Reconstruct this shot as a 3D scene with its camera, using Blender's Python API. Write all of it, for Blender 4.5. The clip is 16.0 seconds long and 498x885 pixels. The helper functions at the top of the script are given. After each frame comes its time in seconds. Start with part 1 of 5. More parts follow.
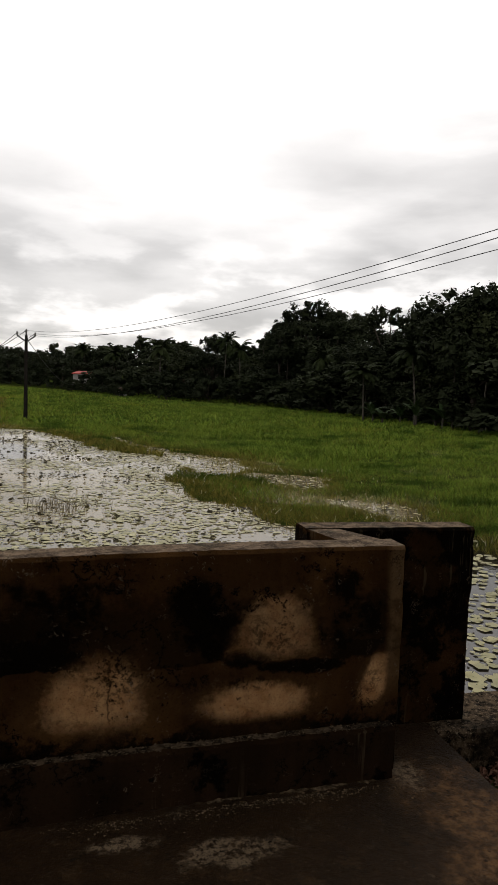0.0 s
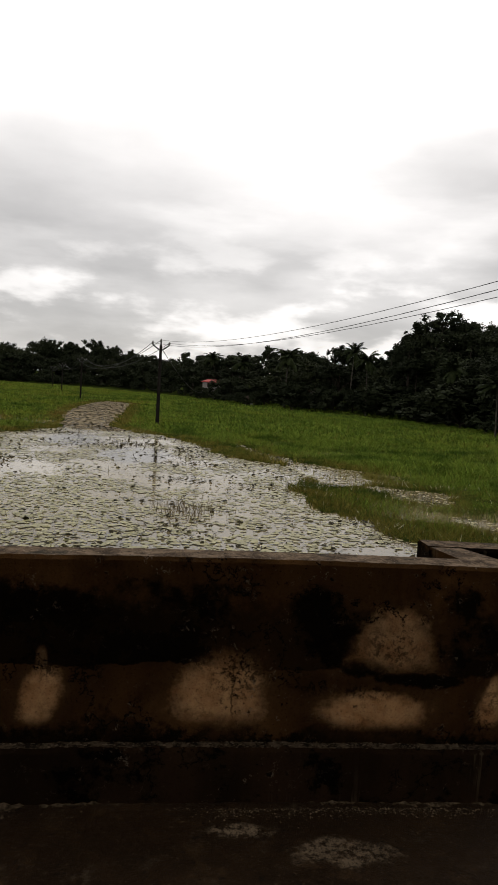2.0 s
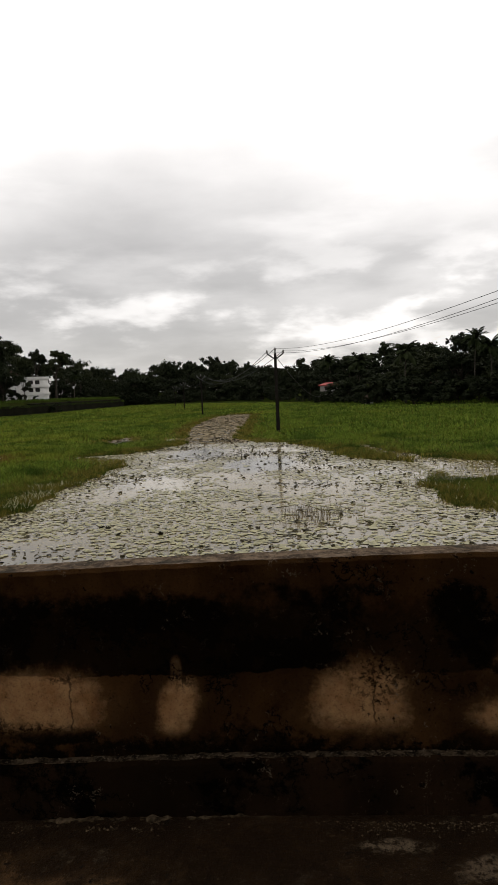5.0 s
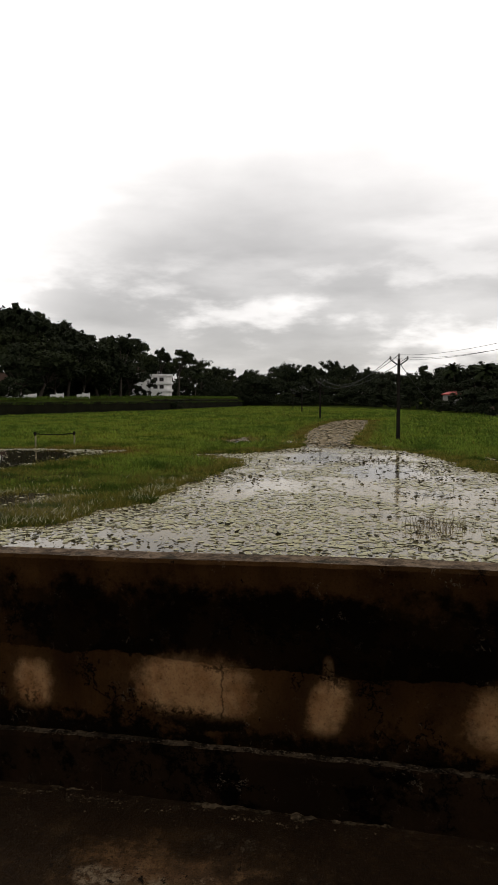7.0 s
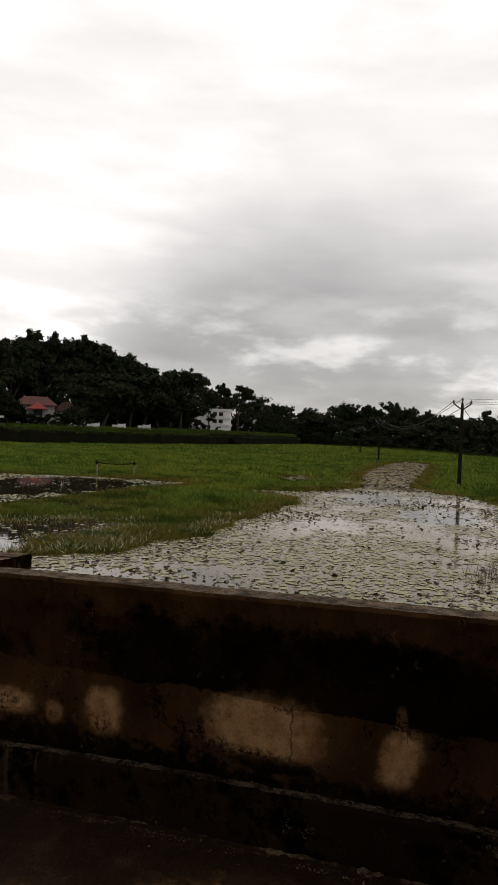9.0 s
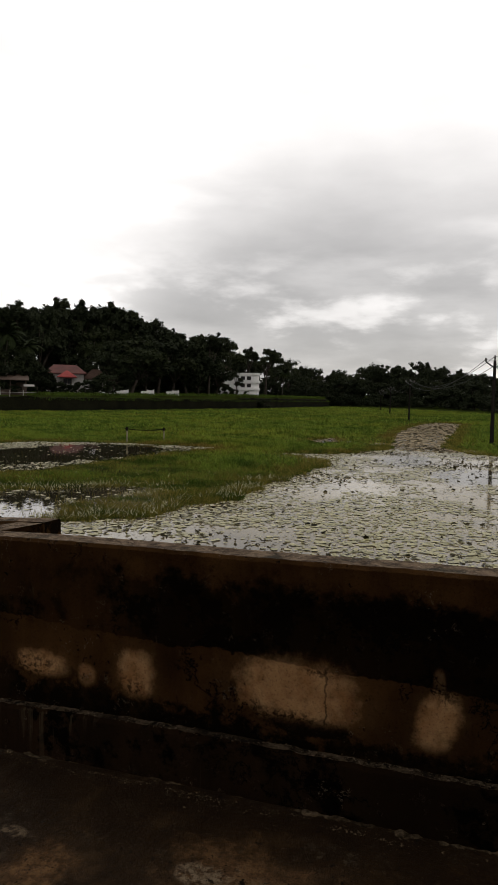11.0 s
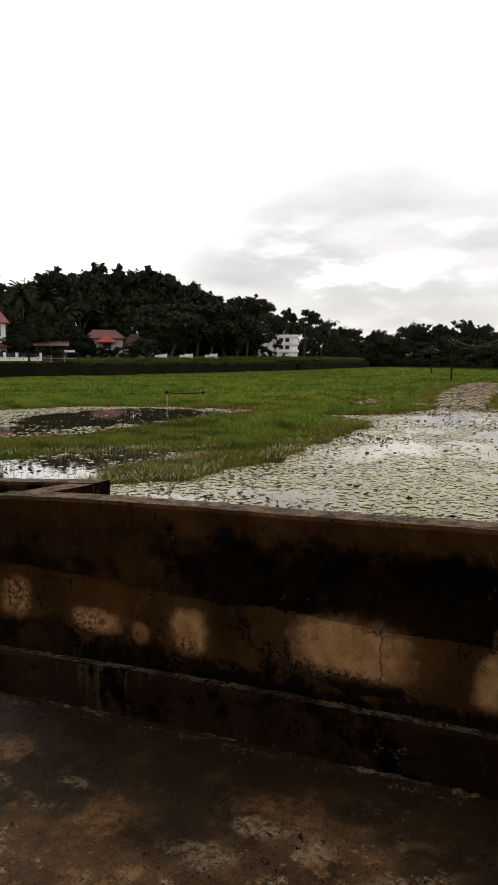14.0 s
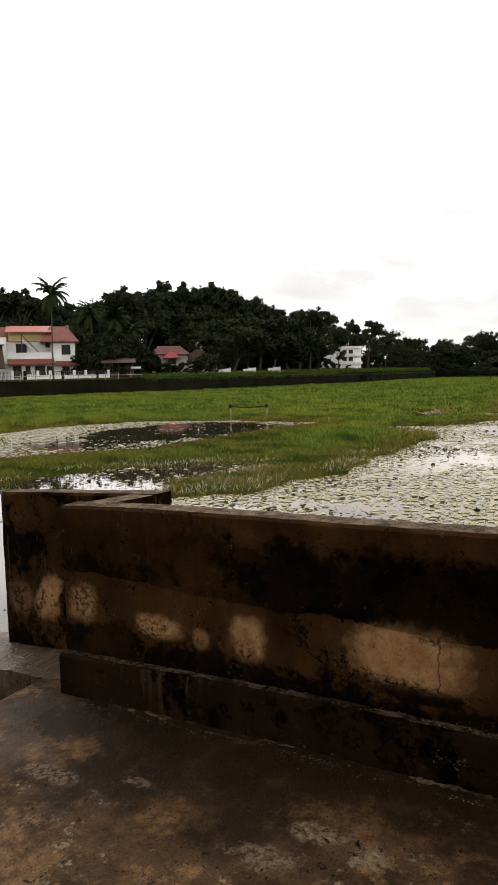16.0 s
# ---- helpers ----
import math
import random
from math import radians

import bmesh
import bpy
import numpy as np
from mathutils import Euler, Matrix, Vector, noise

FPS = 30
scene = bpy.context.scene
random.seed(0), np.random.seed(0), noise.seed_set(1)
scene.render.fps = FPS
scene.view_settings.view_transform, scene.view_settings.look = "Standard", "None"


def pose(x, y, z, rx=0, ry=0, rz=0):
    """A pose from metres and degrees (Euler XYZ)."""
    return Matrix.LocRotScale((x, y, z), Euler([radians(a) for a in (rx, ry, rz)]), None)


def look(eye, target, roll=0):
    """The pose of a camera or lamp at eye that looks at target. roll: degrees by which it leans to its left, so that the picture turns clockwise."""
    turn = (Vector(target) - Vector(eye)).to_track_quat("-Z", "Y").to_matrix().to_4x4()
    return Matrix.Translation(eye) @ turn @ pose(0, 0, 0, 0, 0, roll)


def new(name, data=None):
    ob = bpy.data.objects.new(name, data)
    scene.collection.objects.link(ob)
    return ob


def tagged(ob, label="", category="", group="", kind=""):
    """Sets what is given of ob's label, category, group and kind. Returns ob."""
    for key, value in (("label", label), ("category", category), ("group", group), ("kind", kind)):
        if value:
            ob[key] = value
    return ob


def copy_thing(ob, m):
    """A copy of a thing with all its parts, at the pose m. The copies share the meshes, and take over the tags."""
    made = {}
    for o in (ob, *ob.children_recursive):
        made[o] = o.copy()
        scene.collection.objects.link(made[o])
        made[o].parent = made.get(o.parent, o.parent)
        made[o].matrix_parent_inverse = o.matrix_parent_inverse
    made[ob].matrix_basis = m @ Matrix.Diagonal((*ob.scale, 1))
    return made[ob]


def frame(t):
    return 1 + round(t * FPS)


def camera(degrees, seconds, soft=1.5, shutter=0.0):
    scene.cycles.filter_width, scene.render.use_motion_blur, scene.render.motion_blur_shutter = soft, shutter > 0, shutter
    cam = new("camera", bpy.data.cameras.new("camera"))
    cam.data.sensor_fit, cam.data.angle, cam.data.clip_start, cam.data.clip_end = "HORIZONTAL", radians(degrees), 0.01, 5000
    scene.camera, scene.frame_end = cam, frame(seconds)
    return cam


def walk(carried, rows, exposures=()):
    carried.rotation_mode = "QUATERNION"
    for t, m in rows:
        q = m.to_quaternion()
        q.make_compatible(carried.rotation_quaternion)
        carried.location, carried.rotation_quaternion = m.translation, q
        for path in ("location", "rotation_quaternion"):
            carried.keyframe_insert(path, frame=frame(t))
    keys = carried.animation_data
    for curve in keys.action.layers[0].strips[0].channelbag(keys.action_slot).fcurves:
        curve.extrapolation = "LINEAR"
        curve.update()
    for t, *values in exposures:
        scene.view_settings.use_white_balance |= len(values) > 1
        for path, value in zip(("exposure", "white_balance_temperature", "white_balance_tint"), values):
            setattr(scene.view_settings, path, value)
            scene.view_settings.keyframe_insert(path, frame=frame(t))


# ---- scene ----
# camera and its walk
cam = camera(40.3, 16.0, soft=0.65)
PATH = [
    (0, (0.292, -2.357, 1.537), (0.835, -0.44, 1.367), 2.2),
    (0.5, (0.285, -2.362, 1.547), (0.739, -0.425, 1.337), 1.4),
    (1, (0.256, -2.375, 1.555), (0.591, -0.412, 1.375), 1.8),
    (1.5, (0.239, -2.444, 1.555), (0.554, -0.478, 1.374), 4.2),
    (2, (0.25, -2.487, 1.565), (0.436, -0.502, 1.407), 3.5),
    (2.5, (0.294, -2.471, 1.542), (0.375, -0.48, 1.369), -0.6),
    (3, (0.294, -2.515, 1.567), (0.228, -0.519, 1.462), -1.4),
    (3.2, (0.292, -2.493, 1.559), (0.129, -0.505, 1.414), -1.5),
    (5.3, (0.281, -2.375, 1.517), (0.1, -0.389, 1.372), -2.9),
    (5.5, (0.28, -2.368, 1.514), (0.086, -0.383, 1.36), -2.9),
    (6, (0.218, -2.4, 1.518), (-0.1, -0.437, 1.311), -0.2),
    (6.5, (0.153, -2.39, 1.512), (-0.313, -0.449, 1.383), -1.2),
    (7, (0.098, -2.41, 1.511), (-0.408, -0.48, 1.384), -0.1),
    (7.5, (0.062, -2.412, 1.504), (-0.48, -0.489, 1.415), 0.4),
    (8, (0.056, -2.444, 1.523), (-0.485, -0.519, 1.465), 0.9),
    (8.5, (0.062, -2.432, 1.51), (-0.525, -0.521, 1.447), -0.2),
    (9, (0.018, -2.471, 1.524), (-0.65, -0.586, 1.502), 2.3),
    (9.5, (-0.001, -2.408, 1.503), (-0.716, -0.543, 1.398), 2.3),
    (10, (0.01, -2.399, 1.516), (-0.702, -0.531, 1.448), 0.9),
    (10.2, (0.008, -2.397, 1.514), (-0.737, -0.546, 1.383), 1.0),
    (12.3, (-0.032, -2.37, 1.488), (-0.771, -0.517, 1.359), 1.2),
    (12.5, (-0.034, -2.369, 1.486), (-0.771, -0.515, 1.352), 0.9),
    (13, (-0.049, -2.367, 1.478), (-0.831, -0.536, 1.296), 0.9),
    (13.5, (-0.039, -2.367, 1.477), (-0.78, -0.525, 1.236), 1.4),
    (14, (-0.071, -2.357, 1.48), (-0.915, -0.559, 1.239), 0.1),
    (14.5, (-0.125, -2.344, 1.464), (-1.19, -0.675, 1.179), -0.3),
    (15, (-0.063, -2.361, 1.462), (-1.197, -0.741, 1.162), 0.5),
    (15.5, (-0.014, -2.405, 1.483), (-1.05, -0.705, 1.29), 0.8),
    (16, (-0.014, -2.393, 1.475), (-1.026, -0.68, 1.274), -1.1),
]
walk(cam, [(t, look(eye, target, roll)) for t, eye, target, roll in PATH],
     exposures=[(0.0, -0.05), (3.0, -0.18), (6.0, -0.15), (7.5, -0.15), (9.0, -0.45), (10.0, -0.38), (12.5, -0.06), (13.5, 0.20), (14.5, 0.52), (15.0, 0.66), (16.0, 0.66)])

# ---- world, sun ----
world = bpy.data.worlds.new("overcast_sky")
scene.world = world
world.use_nodes = True
wn, wl = world.node_tree.nodes, world.node_tree.links
wn.clear()


def wnode(kind, **props):
    n = wn.new(kind)
    for key, value in props.items():
        if key in ("operation", "blend_type", "data_type", "sky_type", "sun_disc", "interpolation_type"):
            if key == "operation":
                n.operation = value
            elif key == "blend_type":
                n.blend_type = value
            elif key == "data_type":
                n.data_type = value
            elif key == "sky_type":
                n.sky_type = value
            elif key == "sun_disc":
                n.sun_disc = value
            elif key == "interpolation_type":
                n.interpolation_type = value
    return n


def wmath(op, a, b=None):
    n = wnode("ShaderNodeMath", operation=op)
    for k, v in enumerate((a, b)):
        if v is None:
            continue
        if isinstance(v, (int, float)):
            n.inputs[k].default_value = v
        else:
            wl.new(v, n.inputs[k])
    return n.outputs[0]


def wramp(value, a, b, lo=0.0, hi=1.0):
    n = wnode("ShaderNodeMapRange", interpolation_type="SMOOTHSTEP")
    wl.new(value, n.inputs[0])
    for k, v in zip((1, 2, 3, 4), (a, b, lo, hi)):
        n.inputs[k].default_value = v
    return n.outputs[0]


SUN_EL, SUN_AZ = 58.0, 8.0
coord = wnode("ShaderNodeTexCoord")
split = wnode("ShaderNodeSeparateXYZ")
wl.new(coord.outputs["Generated"], split.inputs[0])
height = split.outputs[2]


def cloud_noise(scale, squash, detail, shift):
    m = wnode("ShaderNodeMapping")
    wl.new(coord.outputs["Generated"], m.inputs[0])
    m.inputs[1].default_value = shift
    m.inputs[3].default_value = (1, 1, squash)
    n = wnode("ShaderNodeTexNoise")
    wl.new(m.outputs[0], n.inputs["Vector"])
    n.inputs["Scale"].default_value = scale
    n.inputs["Detail"].default_value = detail
    n.inputs["Roughness"].default_value = 0.52
    return n.outputs[0]


broad = cloud_noise(1.7, 2.0, 3, (3.1, 0.4, 1.2))
bands = cloud_noise(3.0, 4.2, 6, (0.7, 2.2, 0.3))
wisps = cloud_noise(6.5, 2.8, 6, (5.0, 1.0, 0.0))
ahead = wmath("ADD", wmath("MULTIPLY", split.outputs[0], 0.25), wmath("MULTIPLY", split.outputs[1], 0.968))
lift = wmath("ADD", height, wmath("MULTIPLY", wmath("SUBTRACT", broad, 0.5), 0.40))
lift = wmath("ADD", lift, wramp(ahead, 0.87, 0.57, 0.0, 0.27))
open_top = wramp(lift, 0.16, 0.46)
grey = wmath("ADD", 0.58, wmath("MULTIPLY", wramp(bands, 0.40, 0.68), 0.22))
grey = wmath("ADD", grey, wmath("MULTIPLY", wmath("SUBTRACT", wisps, 0.5), 0.36))
low_gap = wmath("MULTIPLY", wramp(height, 0.24, 0.10), wramp(wisps, 0.46, 0.63))
grey = wmath("ADD", grey, wmath("MULTIPLY", low_gap, 0.46))
# the unseen sky overhead is dimmed so less light reaches the ground
thick = wramp(height, 0.58, 0.90, 1.0, 0.15)
level = wmath("ADD", grey, wmath("MULTIPLY", wmath("MULTIPLY", open_top, 0.70), thick))
tone = wnode("ShaderNodeCombineXYZ")
wl.new(wmath("MULTIPLY", level, 1.0), tone.inputs[0])
wl.new(wmath("MULTIPLY", level, 0.962), tone.inputs[1])
wl.new(wmath("MULTIPLY", level, 0.935), tone.inputs[2])
sky = wnode("ShaderNodeTexSky", sky_type="NISHITA", sun_disc=False)
sky.sun_elevation, sky.sun_rotation = radians(SUN_EL), radians(SUN_AZ)
bg_sky, bg_cloud, both, out = (wnode(k) for k in ("ShaderNodeBackground", "ShaderNodeBackground", "ShaderNodeAddShader", "ShaderNodeOutputWorld"))
wl.new(sky.outputs[0], bg_sky.inputs[0])
bg_sky.inputs[1].default_value = 0.008
wl.new(tone.outputs[0], bg_cloud.inputs[0])
bg_cloud.inputs[1].default_value = 1.0
wl.new(bg_sky.outputs[0], both.inputs[0])
wl.new(bg_cloud.outputs[0], both.inputs[1])
wl.new(both.outputs[0], out.inputs[0])

sun = new("sun", bpy.data.lights.new("sun", "SUN"))
sun.data.energy, sun.data.angle, sun.data.color = 0.5, radians(25), (1.0, 0.96, 0.9)
sun.matrix_world = look((40 * math.sin(radians(SUN_AZ)), 40 * math.cos(radians(SUN_AZ)), 40 * math.tan(radians(SUN_EL))), (0, 0, 0))

# ---- materials ----


class Nodes:
    """A material's node tree, with short ways to add nodes."""

    def __init__(self, name):
        self.m = bpy.data.materials.new(name)
        self.m.use_nodes = True
        self.n, self.l = self.m.node_tree.nodes, self.m.node_tree.links
        self.bsdf = self.n["Principled BSDF"]
        self.coord = self.n.new("ShaderNodeTexCoord").outputs["Object"]

    def put(self, socket, v):
        if hasattr(v, "is_linked"):
            self.l.new(v, socket)
        else:
            socket.default_value = v

    def noise(self, scale, detail=4, rough=0.55, vec=None, squash=(1, 1, 1), shift=(0, 0, 0)):
        mp = self.n.new("ShaderNodeMapping")
        self.l.new(vec or self.coord, mp.inputs[0])
        mp.inputs[1].default_value, mp.inputs[3].default_value = shift, squash
        t = self.n.new("ShaderNodeTexNoise")
        self.l.new(mp.outputs[0], t.inputs["Vector"])
        t.inputs["Scale"].default_value, t.inputs["Detail"].default_value, t.inputs["Roughness"].default_value = scale, detail, rough
        return t.outputs[0]

    def math(self, op, a, b=0.0):
        t = self.n.new("ShaderNodeMath")
        t.operation = op
        self.put(t.inputs[0], a)
        self.put(t.inputs[1], b)
        return t.outputs[0]

    def ramp(self, v, a, b, lo=0.0, hi=1.0):
        t = self.n.new("ShaderNodeMapRange")
        t.interpolation_type = "SMOOTHSTEP"
        self.put(t.inputs[0], v)
        for k, x in zip((1, 2, 3, 4), (a, b, lo, hi)):
            t.inputs[k].default_value = x
        return t.outputs[0]

    def mix(self, f, a, b):
        t = self.n.new("ShaderNodeMix")
        t.data_type = "RGBA"
        self.put(t.inputs[0], f)
        for k, c in ((6, a), (7, b)):
            self.put(t.inputs[k], (*c, 1) if isinstance(c, tuple) else c)
        return t.outputs[2]

    def random(self):
        return self.n.new("ShaderNodeObjectInfo").outputs["Random"]

    def island(self):
        return self.n.new("ShaderNodeNewGeometry").outputs["Random Per Island"]

    def bump(self, h, strength=0.3, dist=0.02):
        t = self.n.new("ShaderNodeBump")
        t.inputs["Strength"].default_value, t.inputs["Distance"].default_value = strength, dist
        self.l.new(h, t.inputs["Height"])
        self.l.new(t.outputs[0], self.bsdf.inputs["Normal"])

    def done(self, colour, rough=0.8, spec=0.5, metal=0.0):
        self.put(self.bsdf.inputs["Base Color"], (*colour, 1) if isinstance(colour, tuple) else colour)
        self.put(self.bsdf.inputs["Roughness"], rough)
        self.put(self.bsdf.inputs["Specular IOR Level"], spec)
        self.bsdf.inputs["Metallic"].default_value = metal
        return self.m


def plain(name, a, b, scale=3.0, rough=0.8, bump=0.2, fine=40.0, vary="", spec=0.3, dist=0.01):
    """Two tones mixed by coarse and fine noise, with a light relief; vary: by object or by island too."""
    k = Nodes(name)
    f = k.math("ADD", k.math("MULTIPLY", k.ramp(k.noise(scale), 0.3, 0.7), 0.6), k.math("MULTIPLY", k.ramp(k.noise(fine), 0.3, 0.7), 0.4))
    if vary:
        r = k.random() if vary == "object" else k.island()
        f = k.math("ADD", k.math("MULTIPLY", f, 0.5), k.math("MULTIPLY", r, 0.5))
    k.bump(k.noise(fine), bump, dist)
    return k.done(k.mix(f, a, b), rough, spec)


def soft_spots(k, vec, spots, axes, ragged, power=2.6, rim=(1.28, 0.62)):
    """A mask of soft-edged spots: (u, v, half width, half height, lean, taper, strength)."""
    total = None
    sep = k.n.new("ShaderNodeSeparateXYZ")
    k.l.new(vec, sep.inputs[0])
    a, b = sep.outputs[axes[0]], sep.outputs[axes[1]]
    for u, v, ru, rv, lean, taper, strength in spots:
        q = k.math("MULTIPLY", k.math("SUBTRACT", b, v), 1 / rv)
        p = k.math("MULTIPLY", k.math("SUBTRACT", k.math("SUBTRACT", a, u), k.math("MULTIPLY", q, lean)), 1 / ru)
        p = k.math("MULTIPLY", k.math("ABSOLUTE", p), k.math("MAXIMUM", k.math("ADD", 1.0, k.math("MULTIPLY", q, taper)), 0.2))
        far = k.math("POWER", k.math("ADD", k.math("POWER", p, power), k.math("POWER", k.math("ABSOLUTE", q), power)), 1 / power)
        one = k.ramp(k.math("ADD", far, ragged), rim[0], rim[1], 0.0, strength)
        total = one if total is None else k.math("MAXIMUM", total, one)
    return total


def damp_concrete(name, spots, bites=(), cracks=(), light=1.0, algae_at=True, grey=0.0, algae=0.0, scabs=()):
    """Wet cast concrete in two lifts: brown below the joint, black with algae above it, pitted, with soft pale patches.
    """
    k = Nodes(name)
    at = k.n.new("ShaderNodeSeparateXYZ")
    k.l.new(k.coord, at.inputs[0])
    x, z = at.outputs[0], at.outputs[2]
    fine = k.math("SUBTRACT", k.noise(19.0, 6, 0.7, shift=(1, 0, 8)), 0.5)
    wide = k.math("SUBTRACT", k.noise(3.4, 7, 0.66, shift=(4, 0, 2)), 0.5)
    streak = k.noise(5.0, 6, 0.6, squash=(1.0, 1.0, 0.3))
    tone = lambda *c: tuple((v * (1 - grey) + sum(c) / 3 * grey) * light for v in c)
    col = k.mix(k.ramp(streak, 0.32, 0.68), tone(0.040, 0.0180, 0.0056), tone(0.084, 0.040, 0.0135))
    col = k.mix(k.ramp(k.noise(1.3, 4, 0.5, shift=(2, 0, 5)), 0.42, 0.62, 0.0, 0.6), col, tone(0.026, 0.0130, 0.0050))
    if algae_at:
        # height above the ragged cold joint between the two lifts
        above = k.math("SUBTRACT", z, k.math("ADD", 0.505, k.math("ADD", k.math("MULTIPLY", wide, 0.12), k.math("MULTIPLY", fine, 0.035))))
        crest = k.math("ADD", k.math("SUBTRACT", 0.80, z), k.math("ADD", k.math("MULTIPLY", wide, 0.55), k.math("MULTIPLY", fine, 0.10)))
        black = k.math("MULTIPLY", k.ramp(above, -0.002, 0.005), k.ramp(crest, -0.03, 0.06))
        where = k.math("ADD", k.math("MULTIPLY", k.ramp(x, -1.75, -1.25, 0.34, 0.86), k.ramp(x, 0.0, 0.7, 1.0, 0.62)), k.math("MULTIPLY", k.ramp(wide, -0.02, 0.12), 0.6))
        black = k.math("MULTIPLY", black, k.math("MINIMUM", where, 0.97))
        foot = k.ramp(k.math("ADD", z, k.math("ADD", k.math("MULTIPLY", wide, 0.50), k.math("MULTIPLY", fine, 0.22))), 0.30, 0.235)
        black = k.math("MAXIMUM", black, k.math("MULTIPLY", foot, k.ramp(wide, -0.10, 0.03, 0.60, 0.97)))
    else:
        black = k.math("MULTIPLY", k.ramp(k.math("ADD", wide, k.math("MULTIPLY", fine, 0.3)), 0.02 - algae, 0.10 - algae), 0.95)
    if bites:
        black = k.math("MAXIMUM", black, soft_spots(k, k.coord, bites, (0, 2), k.math("ADD", k.math("MULTIPLY", fine, 1.8), k.math("MULTIPLY", wide, 1.6)), 2.0, (1.15, 0.7)))
    buff = None
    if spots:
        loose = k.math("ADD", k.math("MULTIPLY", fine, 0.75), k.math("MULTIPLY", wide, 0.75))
        buff = soft_spots(k, k.coord, spots, (0, 2), loose, 2.8, (1.28, 0.58))
        buff = k.math("MULTIPLY", buff, k.ramp(k.noise(15.0, 7, 0.72, shift=(7, 1, 3)), 0.30, 0.52, 0.55, 1.0))
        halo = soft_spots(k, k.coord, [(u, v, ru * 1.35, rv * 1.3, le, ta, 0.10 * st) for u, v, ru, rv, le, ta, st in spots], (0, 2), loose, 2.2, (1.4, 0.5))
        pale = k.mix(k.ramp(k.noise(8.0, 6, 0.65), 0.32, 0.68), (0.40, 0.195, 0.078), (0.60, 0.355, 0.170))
        col = k.mix(k.math("MAXIMUM", buff, halo), col, pale)
        black = k.math("MULTIPLY", black, k.math("SUBTRACT", 1.0, k.math("MULTIPLY", buff, 0.55)))
    if scabs:
        flaked = soft_spots(k, k.coord, scabs, (0, 2), k.math("MULTIPLY", fine, 1.6), 2.0, (1.3, 0.3))
        black = k.math("MAXIMUM", black, k.math("MULTIPLY", flaked, k.ramp(k.noise(46.0, 6, 0.75, shift=(3, 3, 9)), 0.46, 0.56)))
        bare = k.math("MULTIPLY", k.math("MULTIPLY", k.ramp(x, 1.54, 1.58), k.ramp(z, 0.30, 0.45)), k.ramp(k.noise(6.0, 5, 0.6, shift=(1, 8, 2)), 0.36, 0.56, 0.3, 0.95))
        col = k.mix(bare, col, (0.13, 0.078, 0.038))
        black = k.math("MULTIPLY", black, k.math("SUBTRACT", 1.0, k.math("MULTIPLY", bare, 0.85)))
    col = k.mix(black, col, tone(0.0035, 0.0024, 0.0014))
    grain = k.noise(95.0, 4, 0.75)
    col = k.mix(k.ramp(grain, 0.52, 0.70, 0.0, 0.5), col, (0.010, 0.006, 0.003))
    # blow holes, hair cracks and the pale rims beside them, with glints painted in
    zone = k.ramp(k.noise(2.7, 4, 0.6, shift=(0, 3, 7)), 0.48, 0.62, 0.15, 0.9)
    pit_noise = k.noise(34.0, 4, 0.66, shift=(2, 5, 1))
    pits = k.math("MULTIPLY", k.ramp(pit_noise, 0.615, 0.65), zone)
    lines = k.math("ABSOLUTE", k.math("SUBTRACT", k.noise(2.4, 8, 0.70, shift=(2, 9, 4)), 0.5))
    crack = k.math("MULTIPLY", k.ramp(lines, 0.010, 0.003), k.ramp(k.noise(2.0, 2, 0.5, shift=(0, 3, 7)), 0.48, 0.56))
    for cx, z0, z1 in cracks:
        off = k.math("ABSOLUTE", k.math("SUBTRACT", x, k.math("ADD", cx, k.math("MULTIPLY", fine, 0.05))))
        crack = k.math("MAXIMUM", crack, k.math("MULTIPLY", k.ramp(off, 0.0045, 0.0015, 0.0, 0.6), k.math("MULTIPLY", k.ramp(z, z0, z0 + 0.03), k.ramp(z, z1, z1 - 0.03))))
    hole = k.math("MAXIMUM", crack, pits)
    col = k.mix(hole, col, (0.004, 0.003, 0.002))
    rim = k.math("MULTIPLY", k.math("MULTIPLY", k.ramp(pit_noise, 0.555, 0.575), k.ramp(pit_noise, 0.60, 0.585)), zone)
    pale_glints = k.math("MULTIPLY", rim, k.ramp(k.noise(12.0, 4, 0.7, shift=(8, 2, 2)), 0.53, 0.62))
    col = k.mix(k.math("MULTIPLY", pale_glints, 0.55), col, (0.30, 0.24, 0.18))
    if not algae_at:
        drip = k.math("MULTIPLY", k.ramp(k.noise(30.0, 3, 0.6, squash=(1, 1, 0.04)), 0.58, 0.68), k.ramp(k.noise(1.7, 3, 0.5, shift=(2, 2, 6)), 0.50, 0.60))
        col = k.mix(k.math("MULTIPLY", drip, 0.22), col, (0.17, 0.135, 0.085))
    relief = k.math("ADD", k.math("MULTIPLY", grain, 0.45), k.noise(11.0, 7, 0.7))
    relief = k.math("SUBTRACT", relief, k.math("MULTIPLY", hole, 0.8))
    k.bump(relief, 0.9, 0.022)
    return k.done(col, k.ramp(streak, 0.3, 0.7, 0.6, 0.95), 0.012)


